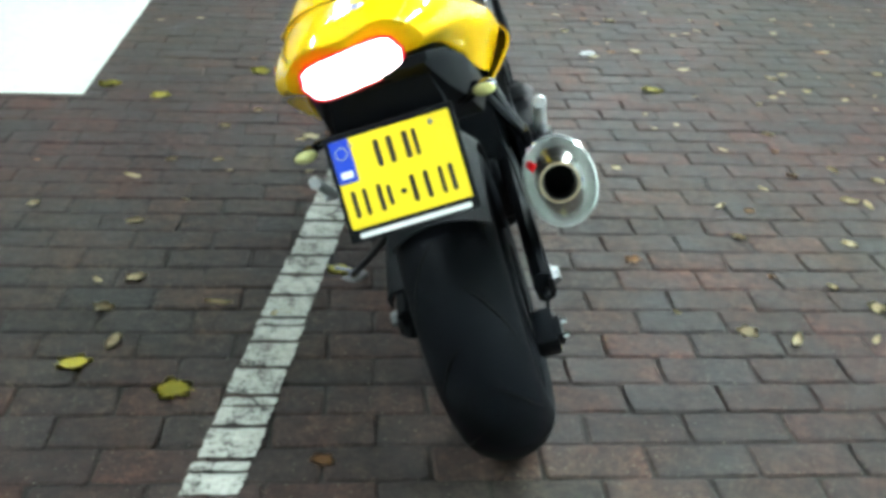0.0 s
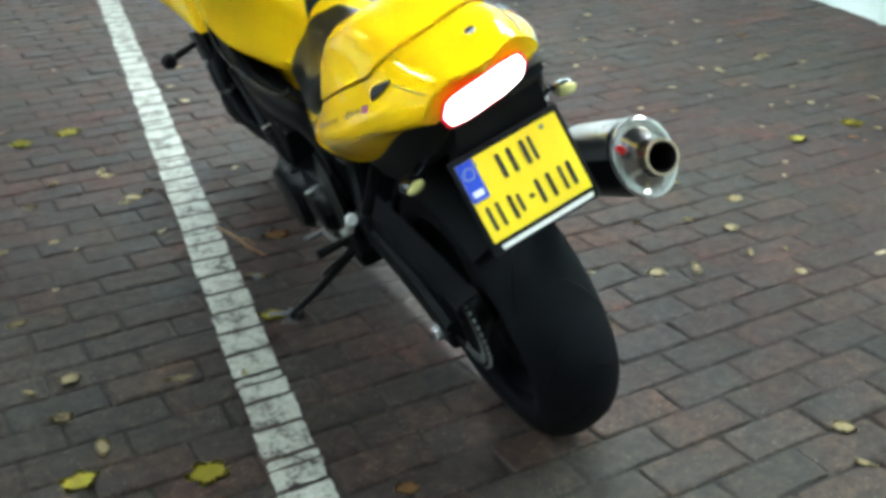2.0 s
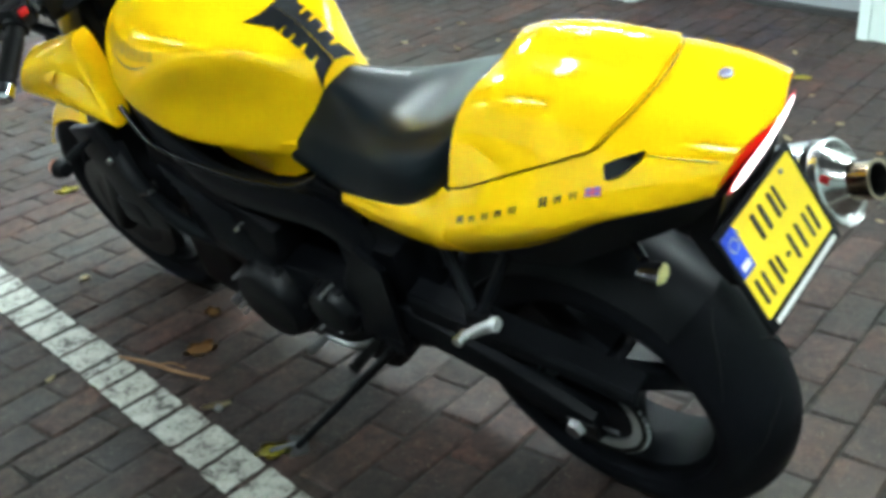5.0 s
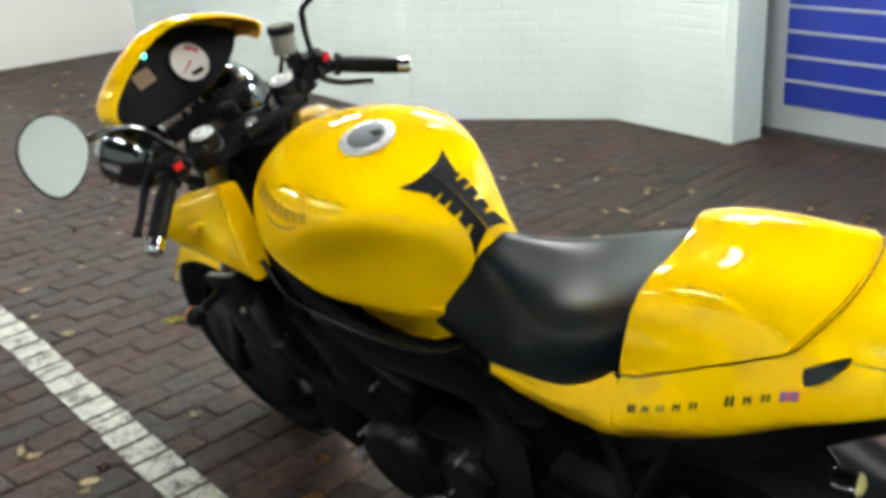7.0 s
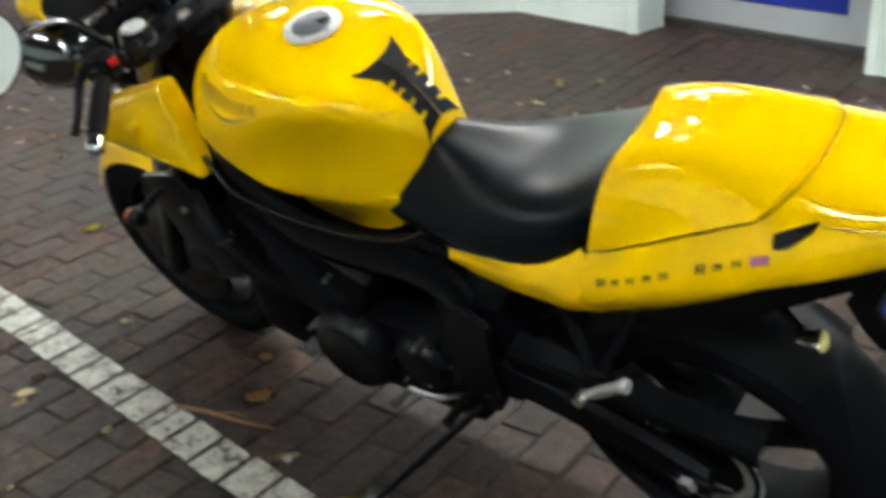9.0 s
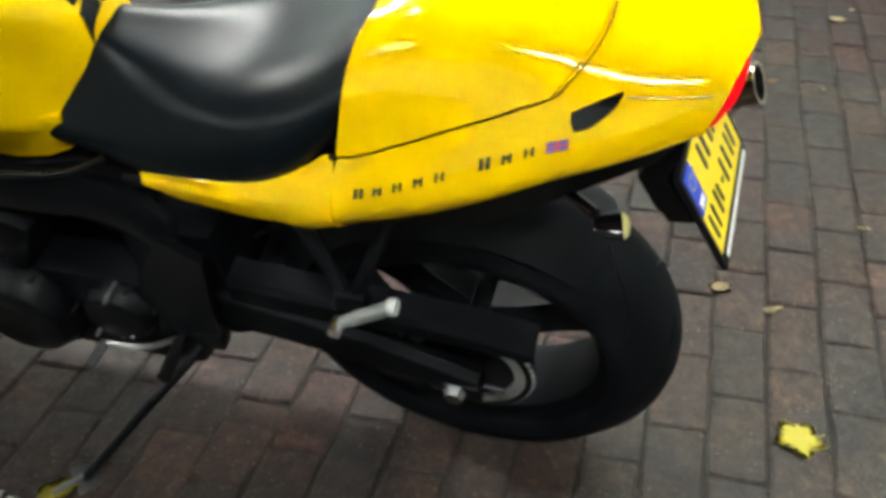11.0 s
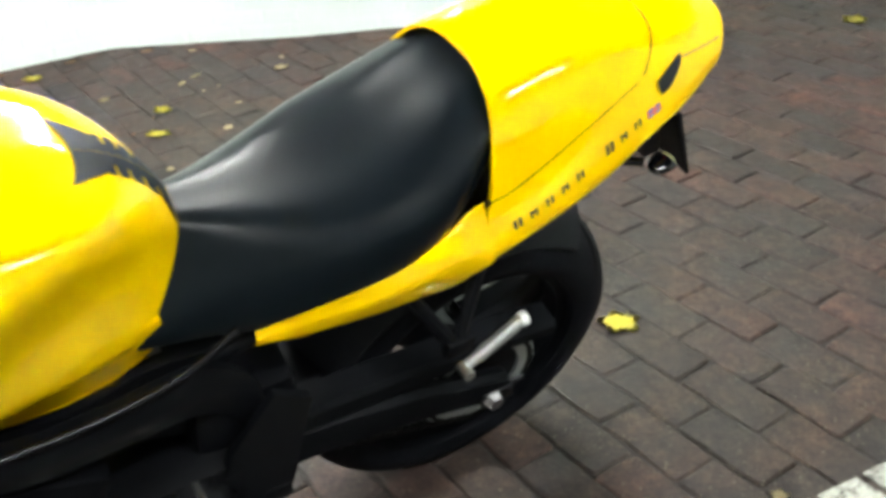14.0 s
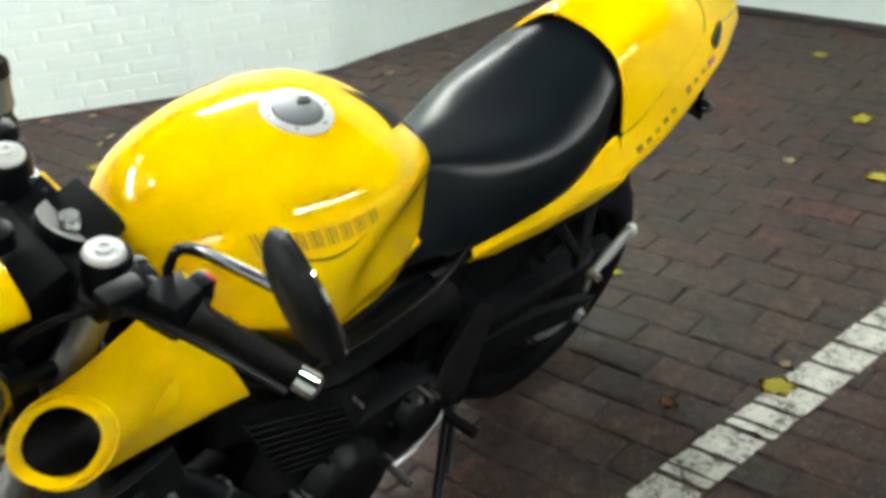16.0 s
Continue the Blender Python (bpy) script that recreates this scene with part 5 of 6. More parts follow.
    gl = skin([[Vector((x * 0.975 * (1 if s > 0 else -1), y * 0.975, z)) for x, y in outline] for z in (-0.0035, -0.001)])
    gl.transform(Matrix.Rotation(radians(-22 * s), 4, "Z"))
    part("mirror_pane", gl, MIRROR_GLASS, mir, "silvered mirror glass").matrix_basis = aim
    part("cable", tube([(0.16 * s, 1.085, 0.985), (0.13 * s, 1.19, 0.985), (0.07 * s, 1.22, 0.90), (0.05 * s, 1.15, 0.80)], 0.0045, 8, 30), BLACK_PLASTIC, bar, "black control cable")
for x, y, z in ((-0.128, 1.084, 1.008), (0.128, 1.084, 1.008), (-0.060, 1.092, 0.982), (0.060, 1.092, 0.982), (-0.030, 1.150, 0.964), (0.045, 1.150, 0.964), (-0.175, 1.070, 1.014), (0.170, 1.070, 1.014)):
    part("yoke_bolt", lathe([(0.0, 0.008), (0.004, 0.008), (0.0065, 0.004), (0.0065, -0.01), (0.0, -0.01)], 10, (x, y, z), "z"), DARK_STEEL, bar, "dark steel bolt")
res = part("brake_reservoir", lathe([(0.0, -0.028), (0.024, -0.028), (0.026, 0.012), (0.028, 0.014), (0.028, 0.026), (0.024, 0.030), (0.0, 0.030)], 28, (0, 0, 0), "z"), SMOKED, bar, "smoked plastic brake fluid reservoir")
res.matrix_basis = pose(0.140, 1.108, 1.096, 0, 13, 0)
part("reservoir_lid", lathe([(0.0, 0.031), (0.026, 0.030), (0.0285, 0.026), (0.0285, 0.013), (0.0, 0.013)], 28, (0, 0, 0), "z"), BLACK_PLASTIC, bar, "black reservoir lid").matrix_basis = res.matrix_basis.copy()
part("reservoir_bracket", joined(box((0.022, 0.012, 0.060), (0.150, 1.106, 1.044), 0.004), box((0.050, 0.040, 0.040), (0.158, 1.098, 1.012), 0.010)), BLACK_PAINT, bar, "black reservoir bracket")
part("brake_hose", tube([(0.138, 1.125, 1.065), (0.125, 1.16, 1.00), (0.09, 1.20, 0.90), (0.06, 1.23, 0.80)], 0.005, 8, 24), BLACK_PLASTIC, bar, "black brake hose")

# fly screen with the dash inside
RIM = [(0.172, 1.052), (0.186, 1.066), (0.190, 1.086), (0.176, 1.111), (0.136, 1.140), (0.092, 1.163), (0.046, 1.180), (0.0, 1.186)]
rim_half = curve_points(RIM, 22)
rim_line = [(-x, z) for x, z in rim_half] + [(x, z + 0.020 * max(0, (1.116 - z) / 0.064)) for x, z in rim_half[-2::-1]]
rows = []
for u in np.linspace(0, 1, 16):
    k, drop = 1 - 0.24 * u**1.7, 0.055 * u**2
    rows.append([Vector((x * k * (1 + 0.05 * math.sin(math.pi * u)), 1.262 + 0.165 * u + 0.03 * (1 - abs(x) / 0.205) * u - 0.02 * (1.2 - z) / 0.15 * (1 - u), 1.03 + (z - 1.03) * k - drop + 0.012 * math.sin(math.pi * u))) for x, z in rim_line])
screen = part("fly_screen", shell(rows, 0.005, (0, 1.30, 1.02)), YELLOW, bike, "yellow fly screen cowl over the dash", 60)
rows2 = [[Vector((p.x * 0.965, p.y + 0.004, 1.03 + (p.z - 1.03) * 0.955)) for p in r] for r in rows]
part("screen_lining", skin(rows2, closed=False), SCREEN_INSIDE, screen, "brownish lining of the screen")
dash_tilt = pose(0, 1.318, 1.078, 90 - 30, 0, 0)
face = [(x * 0.885, (z - 1.085) * 0.95) for x, z in rim_line] + [(x, y) for x, y in curve_points([(0.146, -0.020), (0.110, -0.042), (0.05, -0.060), (-0.05, -0.072), (-0.115, -0.062), (-0.152, -0.044)], 16)]
dash = part("dash", slab(face, 0.03, 0.004), BLACK_PLASTIC, bike, "black dash panel filling the screen")
dash.matrix_basis = dash_tilt @ pose(0, 0, -0.03)
for nm, bm_, m_, at_, lb in (
    ("dial_bezel", lathe([(0.041, 0.0), (0.046, 0.0), (0.046, 0.012), (0.041, 0.010), (0.041, 0.0)], 40, axis="z"), BLACK_PLASTIC, pose(0.036, 0.0, 0.0), "black dial bezel"),
    ("dial", lathe([(0.0, 0.0), (0.041, 0.0), (0.041, 0.006), (0.0, 0.006)], 40, axis="z"), DIAL_WHITE, pose(0.036, 0.0, 0.0), "white instrument dial"),
    ("dial_needle", slab([(-0.004, -0.002), (0.030, -0.0008), (0.030, 0.0008), (-0.004, 0.002)], 0.002), RED_PLASTIC, pose(0.036, 0.0, 0.0075, 0, 0, 205), "red needle"),
    ("dial_window", slab(rounded(0.028, 0.010, 0.001), 0.001), SOOT_AND_SHADE, pose(0.038, -0.024, 0.0065), "grey display window"),
    ("display", slab(rounded(0.042, 0.032, 0.003), 0.004), LCD, pose(-0.066, 0.022, 0.0), "brownish display"),
    ("warning_light", lathe([(0.0, 0.0), (0.006, 0.0), (0.005, 0.003), (0.0, 0.004)], 14, axis="z"), LED_GREEN, pose(-0.035, 0.062, 0.0), "lit green warning light")):
    o = part(nm, bm_, m_, dash, lb)
    o.matrix_basis = at_ @ pose(0, 0, 0.03)
arc = []
for a in np.linspace(radians(20), radians(75), 14):
    arc.append((0.036 * math.cos(a), 0.036 * math.sin(a)))
arc += [(0.027 * math.cos(a), 0.027 * math.sin(a)) for a in np.linspace(radians(75), radians(20), 14)]
part("dial_scale", slab(arc, 0.0006), PINK_INK, dash, "red dial scale").matrix_basis = pose(0.036, 0.0, 0.0365)
part("wiring", joined(*[tube([(x, 1.20, 0.84), (x * 1.4, 1.25, 0.92), (x * 0.8, 1.262, 1.02)], 0.007, 8) for x in (-0.06, -0.03, 0.03, 0.05)]), BLACK_PLASTIC, bike, "bundled black wiring")

# ---------------------------------------------------------------- walls, door and ceiling
HEIGHT = CEILING


def brick_mesh(w, h, d, material):
    bm = bmesh.new()
    rings = []
    for inset, y in ((0.0, 0.0), (0.0, -d * 0.2), (0.009, -d)):
        rings.append([bm.verts.new((sx * (w / 2 - inset), y, sz * (h / 2 - inset))) for sx, sz in ((-1, -1), (1, -1), (1, 1), (-1, 1))])
    for a, b in zip(rings, rings[1:]):
        for i in range(4):
            bm.faces.new((a[i], a[(i + 1) % 4], b[(i + 1) % 4], b[i]))
    bm.faces.new(rings[-1])
    me = bpy.data.meshes.new("brick")
    bm.to_mesh(me)
    bm.free()
    me.materials.append(material)
    return me


BRICK_H, BRICK_L = 0.0625, 0.22
BRICK = brick_mesh(BRICK_L - 0.009, BRICK_H - 0.009, 0.0013, WALL_WHITE)
WALLS = []


def wall(name, a, b, label, bricks=True, thick=0.22, z0=0.0, z1=HEIGHT):
    """A wall from a to b on the plan, its face on the left-hand side of that way, with its courses of painted bricks."""
    a, b = Vector((*b, 0)), Vector((*a, 0))
    d = b - a
    m = Matrix.Translation(a) @ Matrix.Rotation(math.atan2(d.y, d.x), 4, "Z")
    ob = part(name, box((d.length, thick, z1 - z0), (d.length / 2, thick / 2, (z0 + z1) / 2)), RENDER_WHITE if name == "wall_far" else WALL_WHITE)
    ob.matrix_basis = m
    tagged(ob, label, "wall", kind="structure")
    if bricks:
        WALLS.append((ob, m, d.length, z0, z1))
    return ob


white = "wall of white painted brick"
wall("wall_far", (4.2, 8.35), (-6.0, 8.05), "plain white rendered wall", False)
wall("wall_east_1", (2.68, 3.95), (3.32, 8.40), white)
wall("wall_east_2", (3.34, 2.95), (2.68, 3.95), white)
wall("wall_east_3", (3.20, 2.11), (3.34, 2.95), white)
wall("wall_reveal_1", (3.58, 2.275), (3.20, 2.11), white, False, 0.05)
wall("wall_reveal_2", (3.05, 0.90), (3.46, 0.82), white, False, 0.05)
wall("wall_east_4", (2.93, -0.10), (3.06, 0.90), white)
wall("wall_east_5", (2.47, -0.76), (2.93, -0.10), white)
wall("wall_east_6", (2.17, -1.30), (2.47, -0.76), white)
wall("wall_east_7", (2.04, -2.80), (2.17, -1.30), white)
wall("wall_south", (-6.0, -2.62), (2.10, -2.86), "plain white rendered wall", False)
# unseen wall, added to close the west side and bounce light back
wall("wall_west", (-6.0, 8.30), (-6.0, -2.70), "plain white rendered wall", False)
# unseen ceiling, added to close the place and keep reflections dark
tagged(part("ceiling", box((11.0, 12.2, 0.2), (-1.2, 2.8, HEIGHT + 0.1)), DARK_CEILING), "unseen concrete ceiling, added and kept dark for the reflections", "ceiling", kind="structure")

# grey door with a blue ribbed panel, in a grey frame
da, db = Vector((3.555, 2.270, 0)), Vector((3.36, 0.86, 0))
dd = db - da
DOOR = Matrix.Translation(da) @ Matrix.Rotation(math.atan2(dd.y, dd.x), 4, "Z")
door = thing("door_1", "closed grey metal door with ribbed blue panel", "door", DOOR, kind="structure")
dl = dd.length
part("door_leaf", box((dl - 0.14, 0.045, 2.08), (dl / 2, 0.035, 1.06), 0.004), DOOR_GREY, door, "grey door leaf")
part("door_frame", joined(box((0.065, 0.10, 2.20), (0.033, 0.04, 1.10), 0.006), box((0.065, 0.10, 2.20), (dl - 0.033, 0.04, 1.10), 0.006), box((dl, 0.10, 0.07), (dl / 2, 0.04, 2.165), 0.006)), DOOR_GREY, door, "grey door frame")
part("frame_stop", joined(box((0.022, 0.05, 2.13), (0.077, 0.012, 1.065), 0.003), box((0.022, 0.05, 2.13), (dl - 0.077, 0.012, 1.065), 0.003)), DOOR_GREY, door)
part("door_panel", box((dl - 0.52, 0.010, 0.625), (dl / 2, 0.008, 0.475), 0.003), DOOR_BLUE, door, "blue door panel")
for i in range(4):
    part("panel_rib", box((dl - 0.52, 0.012, 0.015), (dl / 2, 0.002, 0.2875 + 0.125 * i), 0.004), DOOR_GREY, door, "pale rib" if i == 0 else "")
part("door_sill", box((dl, 0.12, 0.03), (dl / 2, 0.03, 0.012), 0.004), RUBBER_SILL, door, "dark sill")
part("door_handle", joined(tube([(dl - 0.16, -0.005, 1.05), (dl - 0.16, -0.045, 1.05), (dl - 0.28, -0.050, 1.05)], 0.010, 10), box((0.04, 0.008, 0.16), (dl - 0.16, -0.006, 1.04), 0.003)), ALLOY, door, "alloy door handle")
part("wall_lintel", box((dl + 0.5, 0.22, HEIGHT - 2.2), (dl / 2, 0.11, (HEIGHT + 2.2) / 2)), WALL_WHITE, door, "white wall above the door")
# low dark strip that shows along the foot of the south wall
tagged(part("baseboard", box((8.1, 0.02, 0.03), (-1.95, -2.725, 0.015), 0.003, (0, 0, -1.7)), RUBBER_SILL), "low dark strip along the foot of the white wall", "baseboard", kind="structure")

# fluorescent lights under the ceiling
for x, y, turn in LAMPS:
    lampo = thing("ceiling_light", "lit fluorescent batten light with two tubes under the ceiling", "ceiling light", pose(x, y, CEILING - 0.10, 0, 0, turn), "ceiling lights")
    part("lamp_body", joined(box((0.14, 1.56, 0.05), (0, 0, 0.075), 0.008), box((0.14, 0.03, 0.06), (0, 0.77, 0.03), 0.006), box((0.14, 0.03, 0.06), (0, -0.77, 0.03), 0.006)), WHITE_INK, lampo, "white lamp body")
    for dx in (-0.04, 0.04):
        part("lamp_tube", tube([(dx, -0.755, 0.02), (dx, 0.755, 0.02)], 0.013, 10, 2), TUBE_GLOW if x > 0 else DIM_TUBE_GLOW if y < 0 else WEAK_TUBE_GLOW, lampo, "lit tube")

for x, y in ROUND_LAMPS:
    lampo = thing("round_ceiling_light", "lit round bulkhead light under the ceiling", "ceiling light", pose(x, y, CEILING - 0.095), "round ceiling lights")
    part("lamp_base", lathe([(0.0, 0.095), (0.115, 0.095), (0.115, 0.060), (0.105, 0.055), (0.0, 0.055)], 32, axis="z"), WHITE_INK, lampo, "white lamp base")
    part("diffuser", lathe([(0.105, 0.056), (0.103, 0.020), (0.085, -0.004), (0.0, -0.012)], 32, axis="z"), DISC_GLOW, lampo, "lit frosted diffuser")

# ---------------------------------------------------------------- paint on the paving
block = thing("painted_block", "white painted block on brick paving", "road marking", pose(-2.09, 2.80, 0.0, 0, 0, 3.0), kind="structure")
part("paint_film", box((1.25, 1.72, 0.003), (0, 0, 0.0035), 0.001), BLOCK_PAINT, block)
line = thing("line_marking", "worn white line painted across brick paving", "road marking", GRID, kind="structure")
rnd = random.Random(4)
films = []
for variant in range(4):
    r = random.Random(20 + variant)
    out = []
    for x, y, nx, ny in ((-0.054, -0.0455, 0.054, -0.0455), (0.054, -0.0455, 0.054, 0.0455), (0.054, 0.0455, -0.054, 0.0455), (-0.054, 0.0455, -0.054, -0.0455)):
        for k in range(5):
            u = k / 5
            px, py = x + (nx - x) * u + r.uniform(-0.0022, 0.0022), y + (ny - y) * u + r.uniform(-0.0022, 0.0022)
            out.append((px, py + px * math.tan(radians(8.6))))
    o = part("paint_film", slab(out, 0.0016), LINE_PAINT, line)
    films.append(o.data)
    scene.collection.objects.unlink(o)
    bpy.data.objects.remove(o)
# narrow strips where the paint has split along a joint
strips = []
for variant, (y0, y1) in enumerate(((-0.0455, -0.006), (0.0, 0.0455), (-0.0455, 0.012), (0.020, 0.0455))):
    r = random.Random(40 + variant)
    out = []
    for x, y, nx, ny in ((-0.054, y0, 0.054, y0), (0.054, y0, 0.054, y1), (0.054, y1, -0.054, y1), (-0.054, y1, -0.054, y0)):
        for k in range(5):
            u = k / 5
            px, py = x + (nx - x) * u + r.uniform(-0.003, 0.003), y + (ny - y) * u + r.uniform(-0.003, 0.003)
            out.append((px, py + px * math.tan(radians(8.6))))
    o = part("paint_film", slab(out, 0.0016), LINE_PAINT, line)
    strips.append(o.data)
    scene.collection.objects.unlink(o)
    bpy.data.objects.remove(o)
for j in range(-26, 77):
    pick = rnd.random()
    base = (j + 0.5) * PITCH_Y / math.cos(radians(8.6)) + 0.03
    pieces = [films[rnd.randrange(4)]] if pick < 0.72 else strips[:2] if pick < 0.86 else strips[2:]
    for me in pieces:
        o = new("paint_film", me)
        o.parent = line
        o.matrix_basis = pose(rnd.uniform(-0.003, 0.003), base, 0.0016)

# ---------------------------------------------------------------- fallen leaves
def leaf_mesh(name, kind, seed, material):
    """A dry leaf: lobed or oval, curled, with a stalk."""
    r = random.Random(seed)
    n = 30
    out = []
    for i in range(n):
        a = 2 * math.pi * i / n
        if kind == "lobed":
            rad = 0.60 + 0.30 * abs(math.cos(2.5 * a)) ** 1.5 + 0.05 * r.uniform(-1, 1)
            p = (rad * math.cos(a), rad * math.sin(a) * 0.95)
        else:
            p = (math.cos(a) * (1 + 0.05 * r.uniform(-1, 1)), 0.42 * math.sin(a) * (1 - 0.25 * math.cos(a)) + 0.03 * r.uniform(-1, 1))
        out.append(p)
    bm = bmesh.new()
    cup, twist = r.uniform(0.0, 0.07), r.uniform(-0.08, 0.08)
    z = lambda x, y: cup * (x * x + y * y) + twist * x * y + 0.06
    mid = bm.verts.new((0, 0, z(0, 0)))
    inner = [bm.verts.new((x * 0.5, y * 0.5, z(x * 0.5, y * 0.5) + 0.015 * r.uniform(-1, 1))) for x, y in out]
    rim = [bm.verts.new((x, y, z(x, y) + 0.03 * r.uniform(-1, 1))) for x, y in out]
    for i in range(n):
        k = (i + 1) % n
        bm.faces.new((mid, inner[i], inner[k]))
        bm.faces.new((inner[i], rim[i], rim[k], inner[k]))
    bmesh.ops.solidify(bm, geom=bm.faces[:], thickness=0.02)
    stalk = tube([(-0.55, 0, 0.05), (-0.75, 0.04, 0.06), (-0.92, 0.15 * r.uniform(-1, 1), 0.04)], [0.02, 0.016, 0.012], 4, 6)
    bm = joined(bm, stalk)
    me = bpy.data.meshes.new(name)
    bm.to_mesh(me)
    bm.free()
    me.materials.append(material)
    me.shade_smooth()
    return me


LOBED = [leaf_mesh("lobed_leaf", "lobed", 50 + i, LEAF_YELLOW) for i in range(3)]
PALE = [leaf_mesh("dry_leaf", "oval" if i % 2 else "lobed", 60 + i, LEAF_PALE) for i in range(5)]
BROWN = [leaf_mesh("brown_leaf", "oval" if i % 2 else "lobed", 70 + i, LEAF_BROWN) for i in range(3)]
rnd = random.Random(11)


def leaf(x, y, size, meshes, label, group):
    o = new("fallen_leaf", rnd.choice(meshes))
    tagged(o, label, "leaf", group)
    o.matrix_basis = pose(x, y, 0.001, rnd.uniform(-4, 4), rnd.uniform(-4, 4), rnd.uniform(0, 360)) @ Matrix.Diagonal((size, size * rnd.uniform(0.75, 1.1), size, 1))


BIG_YELLOW = [(-1.36, 2.11), (-1.15, 2.0), (-0.83, 2.33), (-0.66, 2.38), (-0.95, 0.24), (-0.72, 0.15), (0.71, 2.27), (1.65, 1.07), (2.42, 0.86), (0.11, 2.37), (0.07, -0.47), (1.08, -2.39), (-0.55, -0.26), (0.42, -2.4), (-0.02, -1.83), (-0.27, -1.41), (2.09, -0.05), (1.88, 0.03), (2.79, 0.26), (1.95, 1.11), (-0.41, 0.7)]
for x, y in BIG_YELLOW:
    leaf(x, y, rnd.uniform(0.044, 0.058), LOBED, "flat wet yellow leaf on the paving", "fallen leaves")
SMALL_A = [(-0.78, 1.88), (-0.61, 1.87), (-0.87, 1.71), (-0.84, 1.41), (-1.07, 1.26), (-0.99, 0.95), (-0.91, 0.63), (-0.95, 0.48), (-1.0, 0.61), (-0.69, 0.52), (-0.53, 0.48), (-0.89, 0.33), (1.04, 1.82), (1.16, 1.5), (1.28, 1.42), (1.12, 1.25), (1.17, 1.22), (0.7, 1.18), (1.01, 0.95), (0.7, 0.97), (1.1, 0.75), (0.87, 0.69), (0.94, 0.58), (0.58, 0.45), (0.69, 0.42), (2.03, 3.01), (1.74, 2.6), (1.47, 2.24), (1.25, 2.49), (0.9, 2.56), (0.71, 3.32), (0.54, 2.71), (1.46, 1.53), (0.74, 2.81), (1.97, 1.88)]
SMALL_B = [(2.25, 1.29), (2.47, 1.07), (2.73, 1.03), (2.38, 1.82), (0.95, 0.59), (2.29, 1.98), (1.78, 0.62), (-0.38, 0.93), (-0.6, 1.61), (2.44, 2.62), (-0.18, 2.56), (0.5, -0.3), (0.45, -0.41), (2.27, 7.6), (1.87, 6.55), (1.31, 6.11), (1.03, 4.55), (2.24, 1.95), (-0.1, 3.06), (-0.62, 1.92), (-0.21, 1.74), (1.64, 1.78), (-0.52, -0.35), (2.34, -0.26), (2.64, -0.35), (1.88, -1.37), (0.02, -1.39), (2.41, 0.42), (2.37, 0.37), (2.3, -0.19), (2.15, 0.33), (2.19, -0.55), (-0.25, 1.16), (-0.57, 1.64)]
for x, y in SMALL_A + SMALL_B:
    leaf(x, y, rnd.uniform(0.020, 0.036), PALE, "small pale dry leaf on the paving", "fallen leaves")
for x, y in ((-0.39, -0.07), (0.37, 0.81), (2.83, -0.39), (2.78, -0.2), (2.88, 0.09), (2.93, 0.37), (1.6, 2.9), (2.45, 2.3), (-0.12, 1.28)):
    leaf(x, y, rnd.uniform(0.024, 0.036), BROWN, "curled orange-brown leaf on the paving", "fallen leaves")
for i in range(190):
    x, y = (rnd.uniform(0.35, 2.4), rnd.uniform(-0.6, 4.5)) if i < 95 else (rnd.uniform(-1.5, 2.5), rnd.uniform(0.6, 7.5))
    if -0.45 < x < 0.3 and y < 2.0 or x > 2.4 and y > 2.0:
        continue
    leaf(x, y, rnd.uniform(0.008, 0.024), PALE if rnd.random() < 0.8 else BROWN, "small leaf scrap on the paving", "leaf scraps")

# dry twig beside the painted line
twig = part("twig", joined(tube([(-0.395, 1.285, 0.006), (-0.372, 1.19, 0.011), (-0.352, 1.11, 0.007), (-0.328, 1.02, 0.010)], [0.0035, 0.005, 0.004, 0.002], 6, 24), tube([(-0.368, 1.17, 0.010), (-0.345, 1.14, 0.016), (-0.335, 1.10, 0.012)], [0.003, 0.002, 0.0012], 5, 10)), LEAF_BROWN)
tagged(twig, "dry pale twig lying beside the white line", "twig")
leaf(-0.253, 1.156, 0.050, BROWN, "dull greenish leaf on the paving", "fallen leaves")

# litter on the paving
for x, y, w, h, turn in ((0.517, 2.723, 0.085, 0.045, 30), (1.04, 4.63, 0.09, 0.06, 70), (2.387, 0.428, 0.10, 0.05, 10), (-0.388, 0.911, 0.022, 0.012, 20)):
    r = random.Random(int(x * 100) + 300)
    bm = bmesh.new()
    cols, rows_ = 7, 5
    grid_ = [[bm.verts.new((w * (i_ / 6 - 0.5) * (1 - 0.12 * abs(k_ - 2)) + r.uniform(-0.004, 0.004), h * (k_ / 4 - 0.5) + r.uniform(-0.003, 0.003), 0.007 + 0.005 * math.sin(i_ * 1.7 + k_) + r.uniform(-0.002, 0.002))) for k_ in range(rows_)] for i_ in range(cols)]
    for i_ in range(cols - 1):
        for k_ in range(rows_ - 1):
            bm.faces.new((grid_[i_][k_], grid_[i_ + 1][k_], grid_[i_ + 1][k_ + 1], grid_[i_][k_ + 1]))
    bmesh.ops.solidify(bm, geom=bm.faces[:], thickness=0.0012)
    scrap = part("paper_scrap", bm, WHITE_INK)
    scrap.matrix_basis = pose(x, y, 0.002, 0, 0, turn)
    tagged(scrap, "small crumpled white paper scrap on the paving", "litter", "paper scraps")
for i in range(26):
    x, y = rnd.uniform(1.38, 1.78), 6.12 + rnd.uniform(-0.07, 0.07)
    leaf(x, y, rnd.uniform(0.012, 0.030), BROWN if i % 3 else PALE, "small leaf scrap on the paving", "leaf scraps")

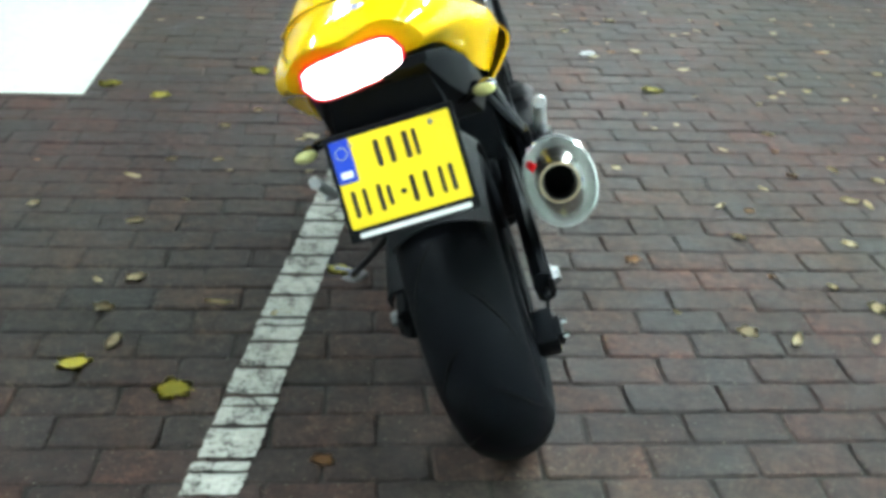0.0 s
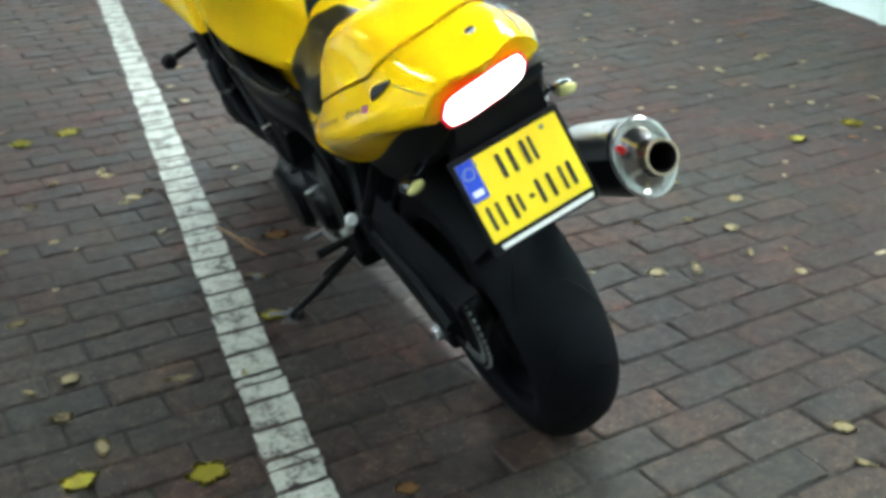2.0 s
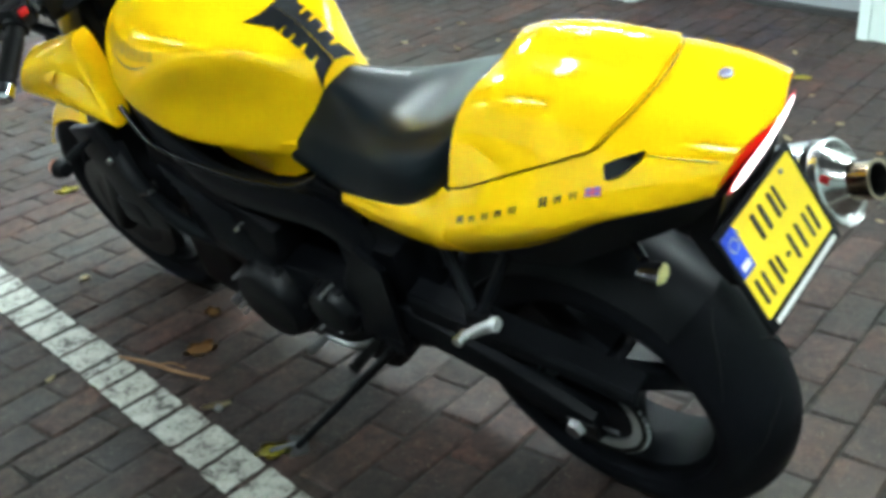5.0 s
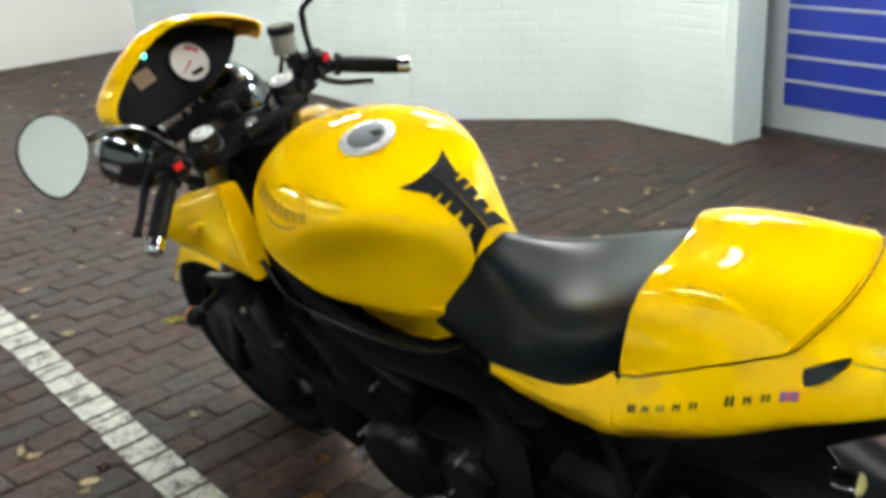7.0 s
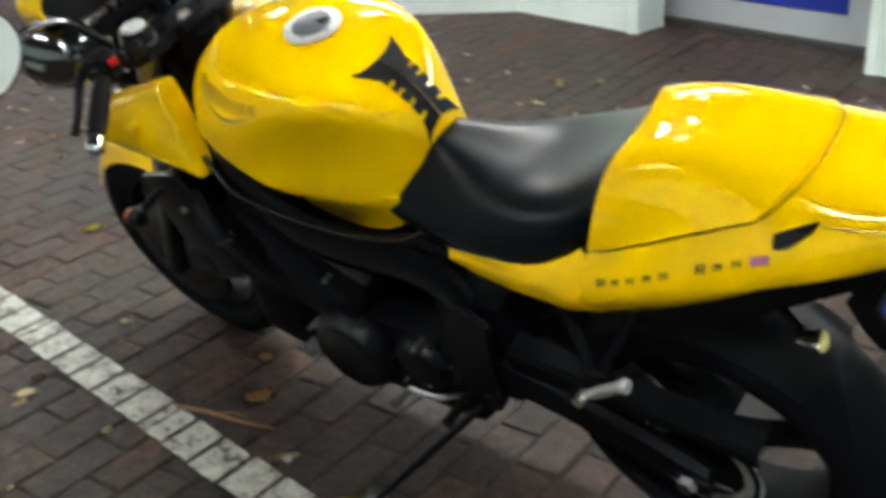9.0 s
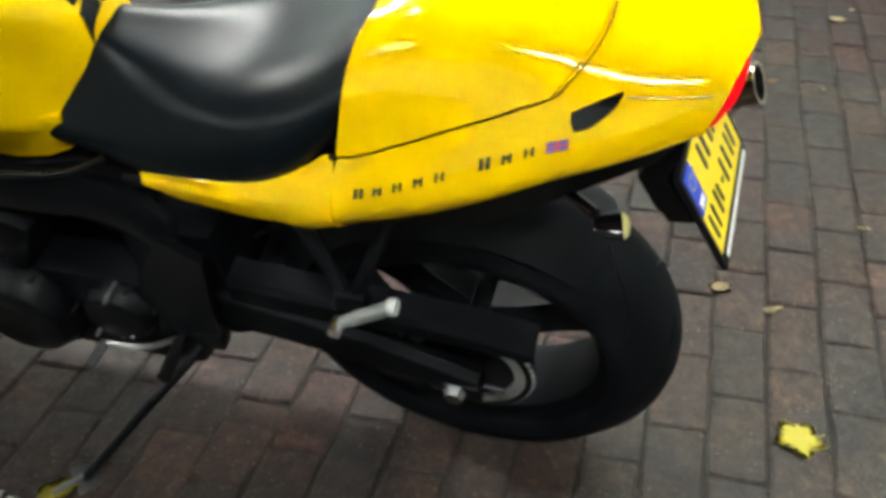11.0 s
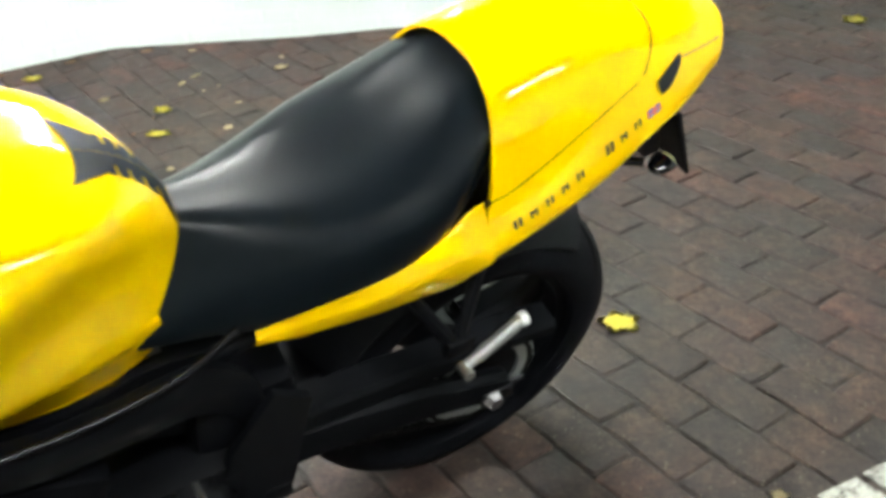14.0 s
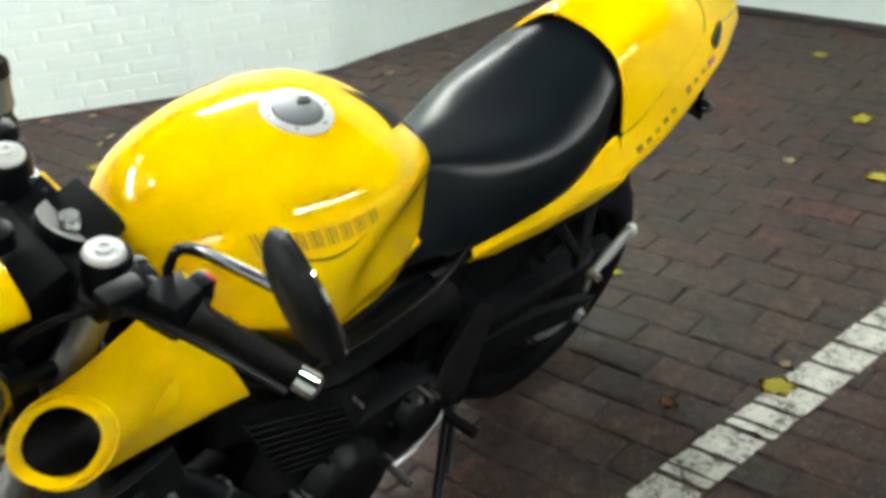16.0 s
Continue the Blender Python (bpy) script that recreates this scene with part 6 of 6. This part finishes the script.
# ---------------------------------------------------------------- pieces: wall bricks and pavers, last
near = [w for w in WALLS if w[0].name in ("wall_east_3", "wall_east_4")]
for ob, m, length, z0, z1 in WALLS:
    verts, faces = [], []
    singles = 0
    src = [v.co.copy() for v in BRICK.vertices]
    polys = [tuple(p.vertices) for p in BRICK.polygons]
    rows = int((z1 - z0) / BRICK_H)
    for j in range(rows):
        shift = 0 if j % 2 else BRICK_L / 2
        n = int(length / BRICK_L) + 2
        for i in range(-1, n):
            a = max(0.0, i * BRICK_L + shift)
            b = min(length, (i + 1) * BRICK_L + shift)
            if b - a < 0.03:
                continue
            c, k = (a + b) / 2, (b - a) / BRICK_L
            z = z0 + (j + 0.5) * BRICK_H
            lift = rnd.uniform(-0.0006, 0.0008)
            if ob.name in ("wall_east_3", "wall_east_4") and j < 22 and singles < 140 and k > 0.99:
                o = new("brick", BRICK)
                o.parent = ob
                o.matrix_basis = pose(c, lift, z)
                singles += 1
            else:
                base = len(verts)
                verts += [(c + v.x * k, v.y + lift, z + v.z) for v in src]
                faces += [tuple(base + q for q in p) for p in polys]
    if verts:
        me = bpy.data.meshes.new("brickwork")
        me.from_pydata(verts, [], faces)
        me.materials.append(WALL_WHITE)
        o = new("brickwork", me)
        o.parent = ob
        o["kind"] = "stuff"

PAVERS = [paver_mesh("paver", PITCH_X - 0.0035, PITCH_Y - 0.0035, PAVER, 30 + i) for i in range(10)]
verts, faces = [], []
count = 0
for j in range(-40, 88):
    for i in range(-20, 22):
        x = (i + (0.5 if j % 2 else 0.0)) * PITCH_X + 0.030
        y = (j + 0.5) * PITCH_Y
        p = PAVING @ Vector((x, y, 0))
        if not (-3.4 < p.x < 3.7 and -2.95 < p.y < 8.5):
            continue
        drop, yaw = rnd.uniform(-0.0032, 0.0002), rnd.uniform(-0.9, 0.9)
        tilt = (rnd.uniform(-0.7, 0.7), rnd.uniform(-0.4, 0.4))
        if -1.15 < p.x < 1.15 and -0.95 < p.y < 1.75 and count < 300:
            o = new("paver", PAVERS[rnd.randrange(10)])
            o.parent = ground
            o.matrix_basis = PAVING @ pose(x + rnd.uniform(-0.0015, 0.0015), y, drop, *tilt, yaw)
            count += 1
        else:
            me = PAVERS[rnd.randrange(10)]
            m = PAVING @ pose(x, y, drop, *tilt, yaw)
            base = len(verts)
            verts += [tuple(m @ v.co) for v in me.vertices]
            faces += [tuple(base + q for q in f.vertices) for f in me.polygons]
me = bpy.data.meshes.new("pavers")
me.from_pydata(verts, [], faces)
me.materials.append(PAVER_REST)
field = new("pavers", me)
field.parent = ground
field["kind"] = "stuff"
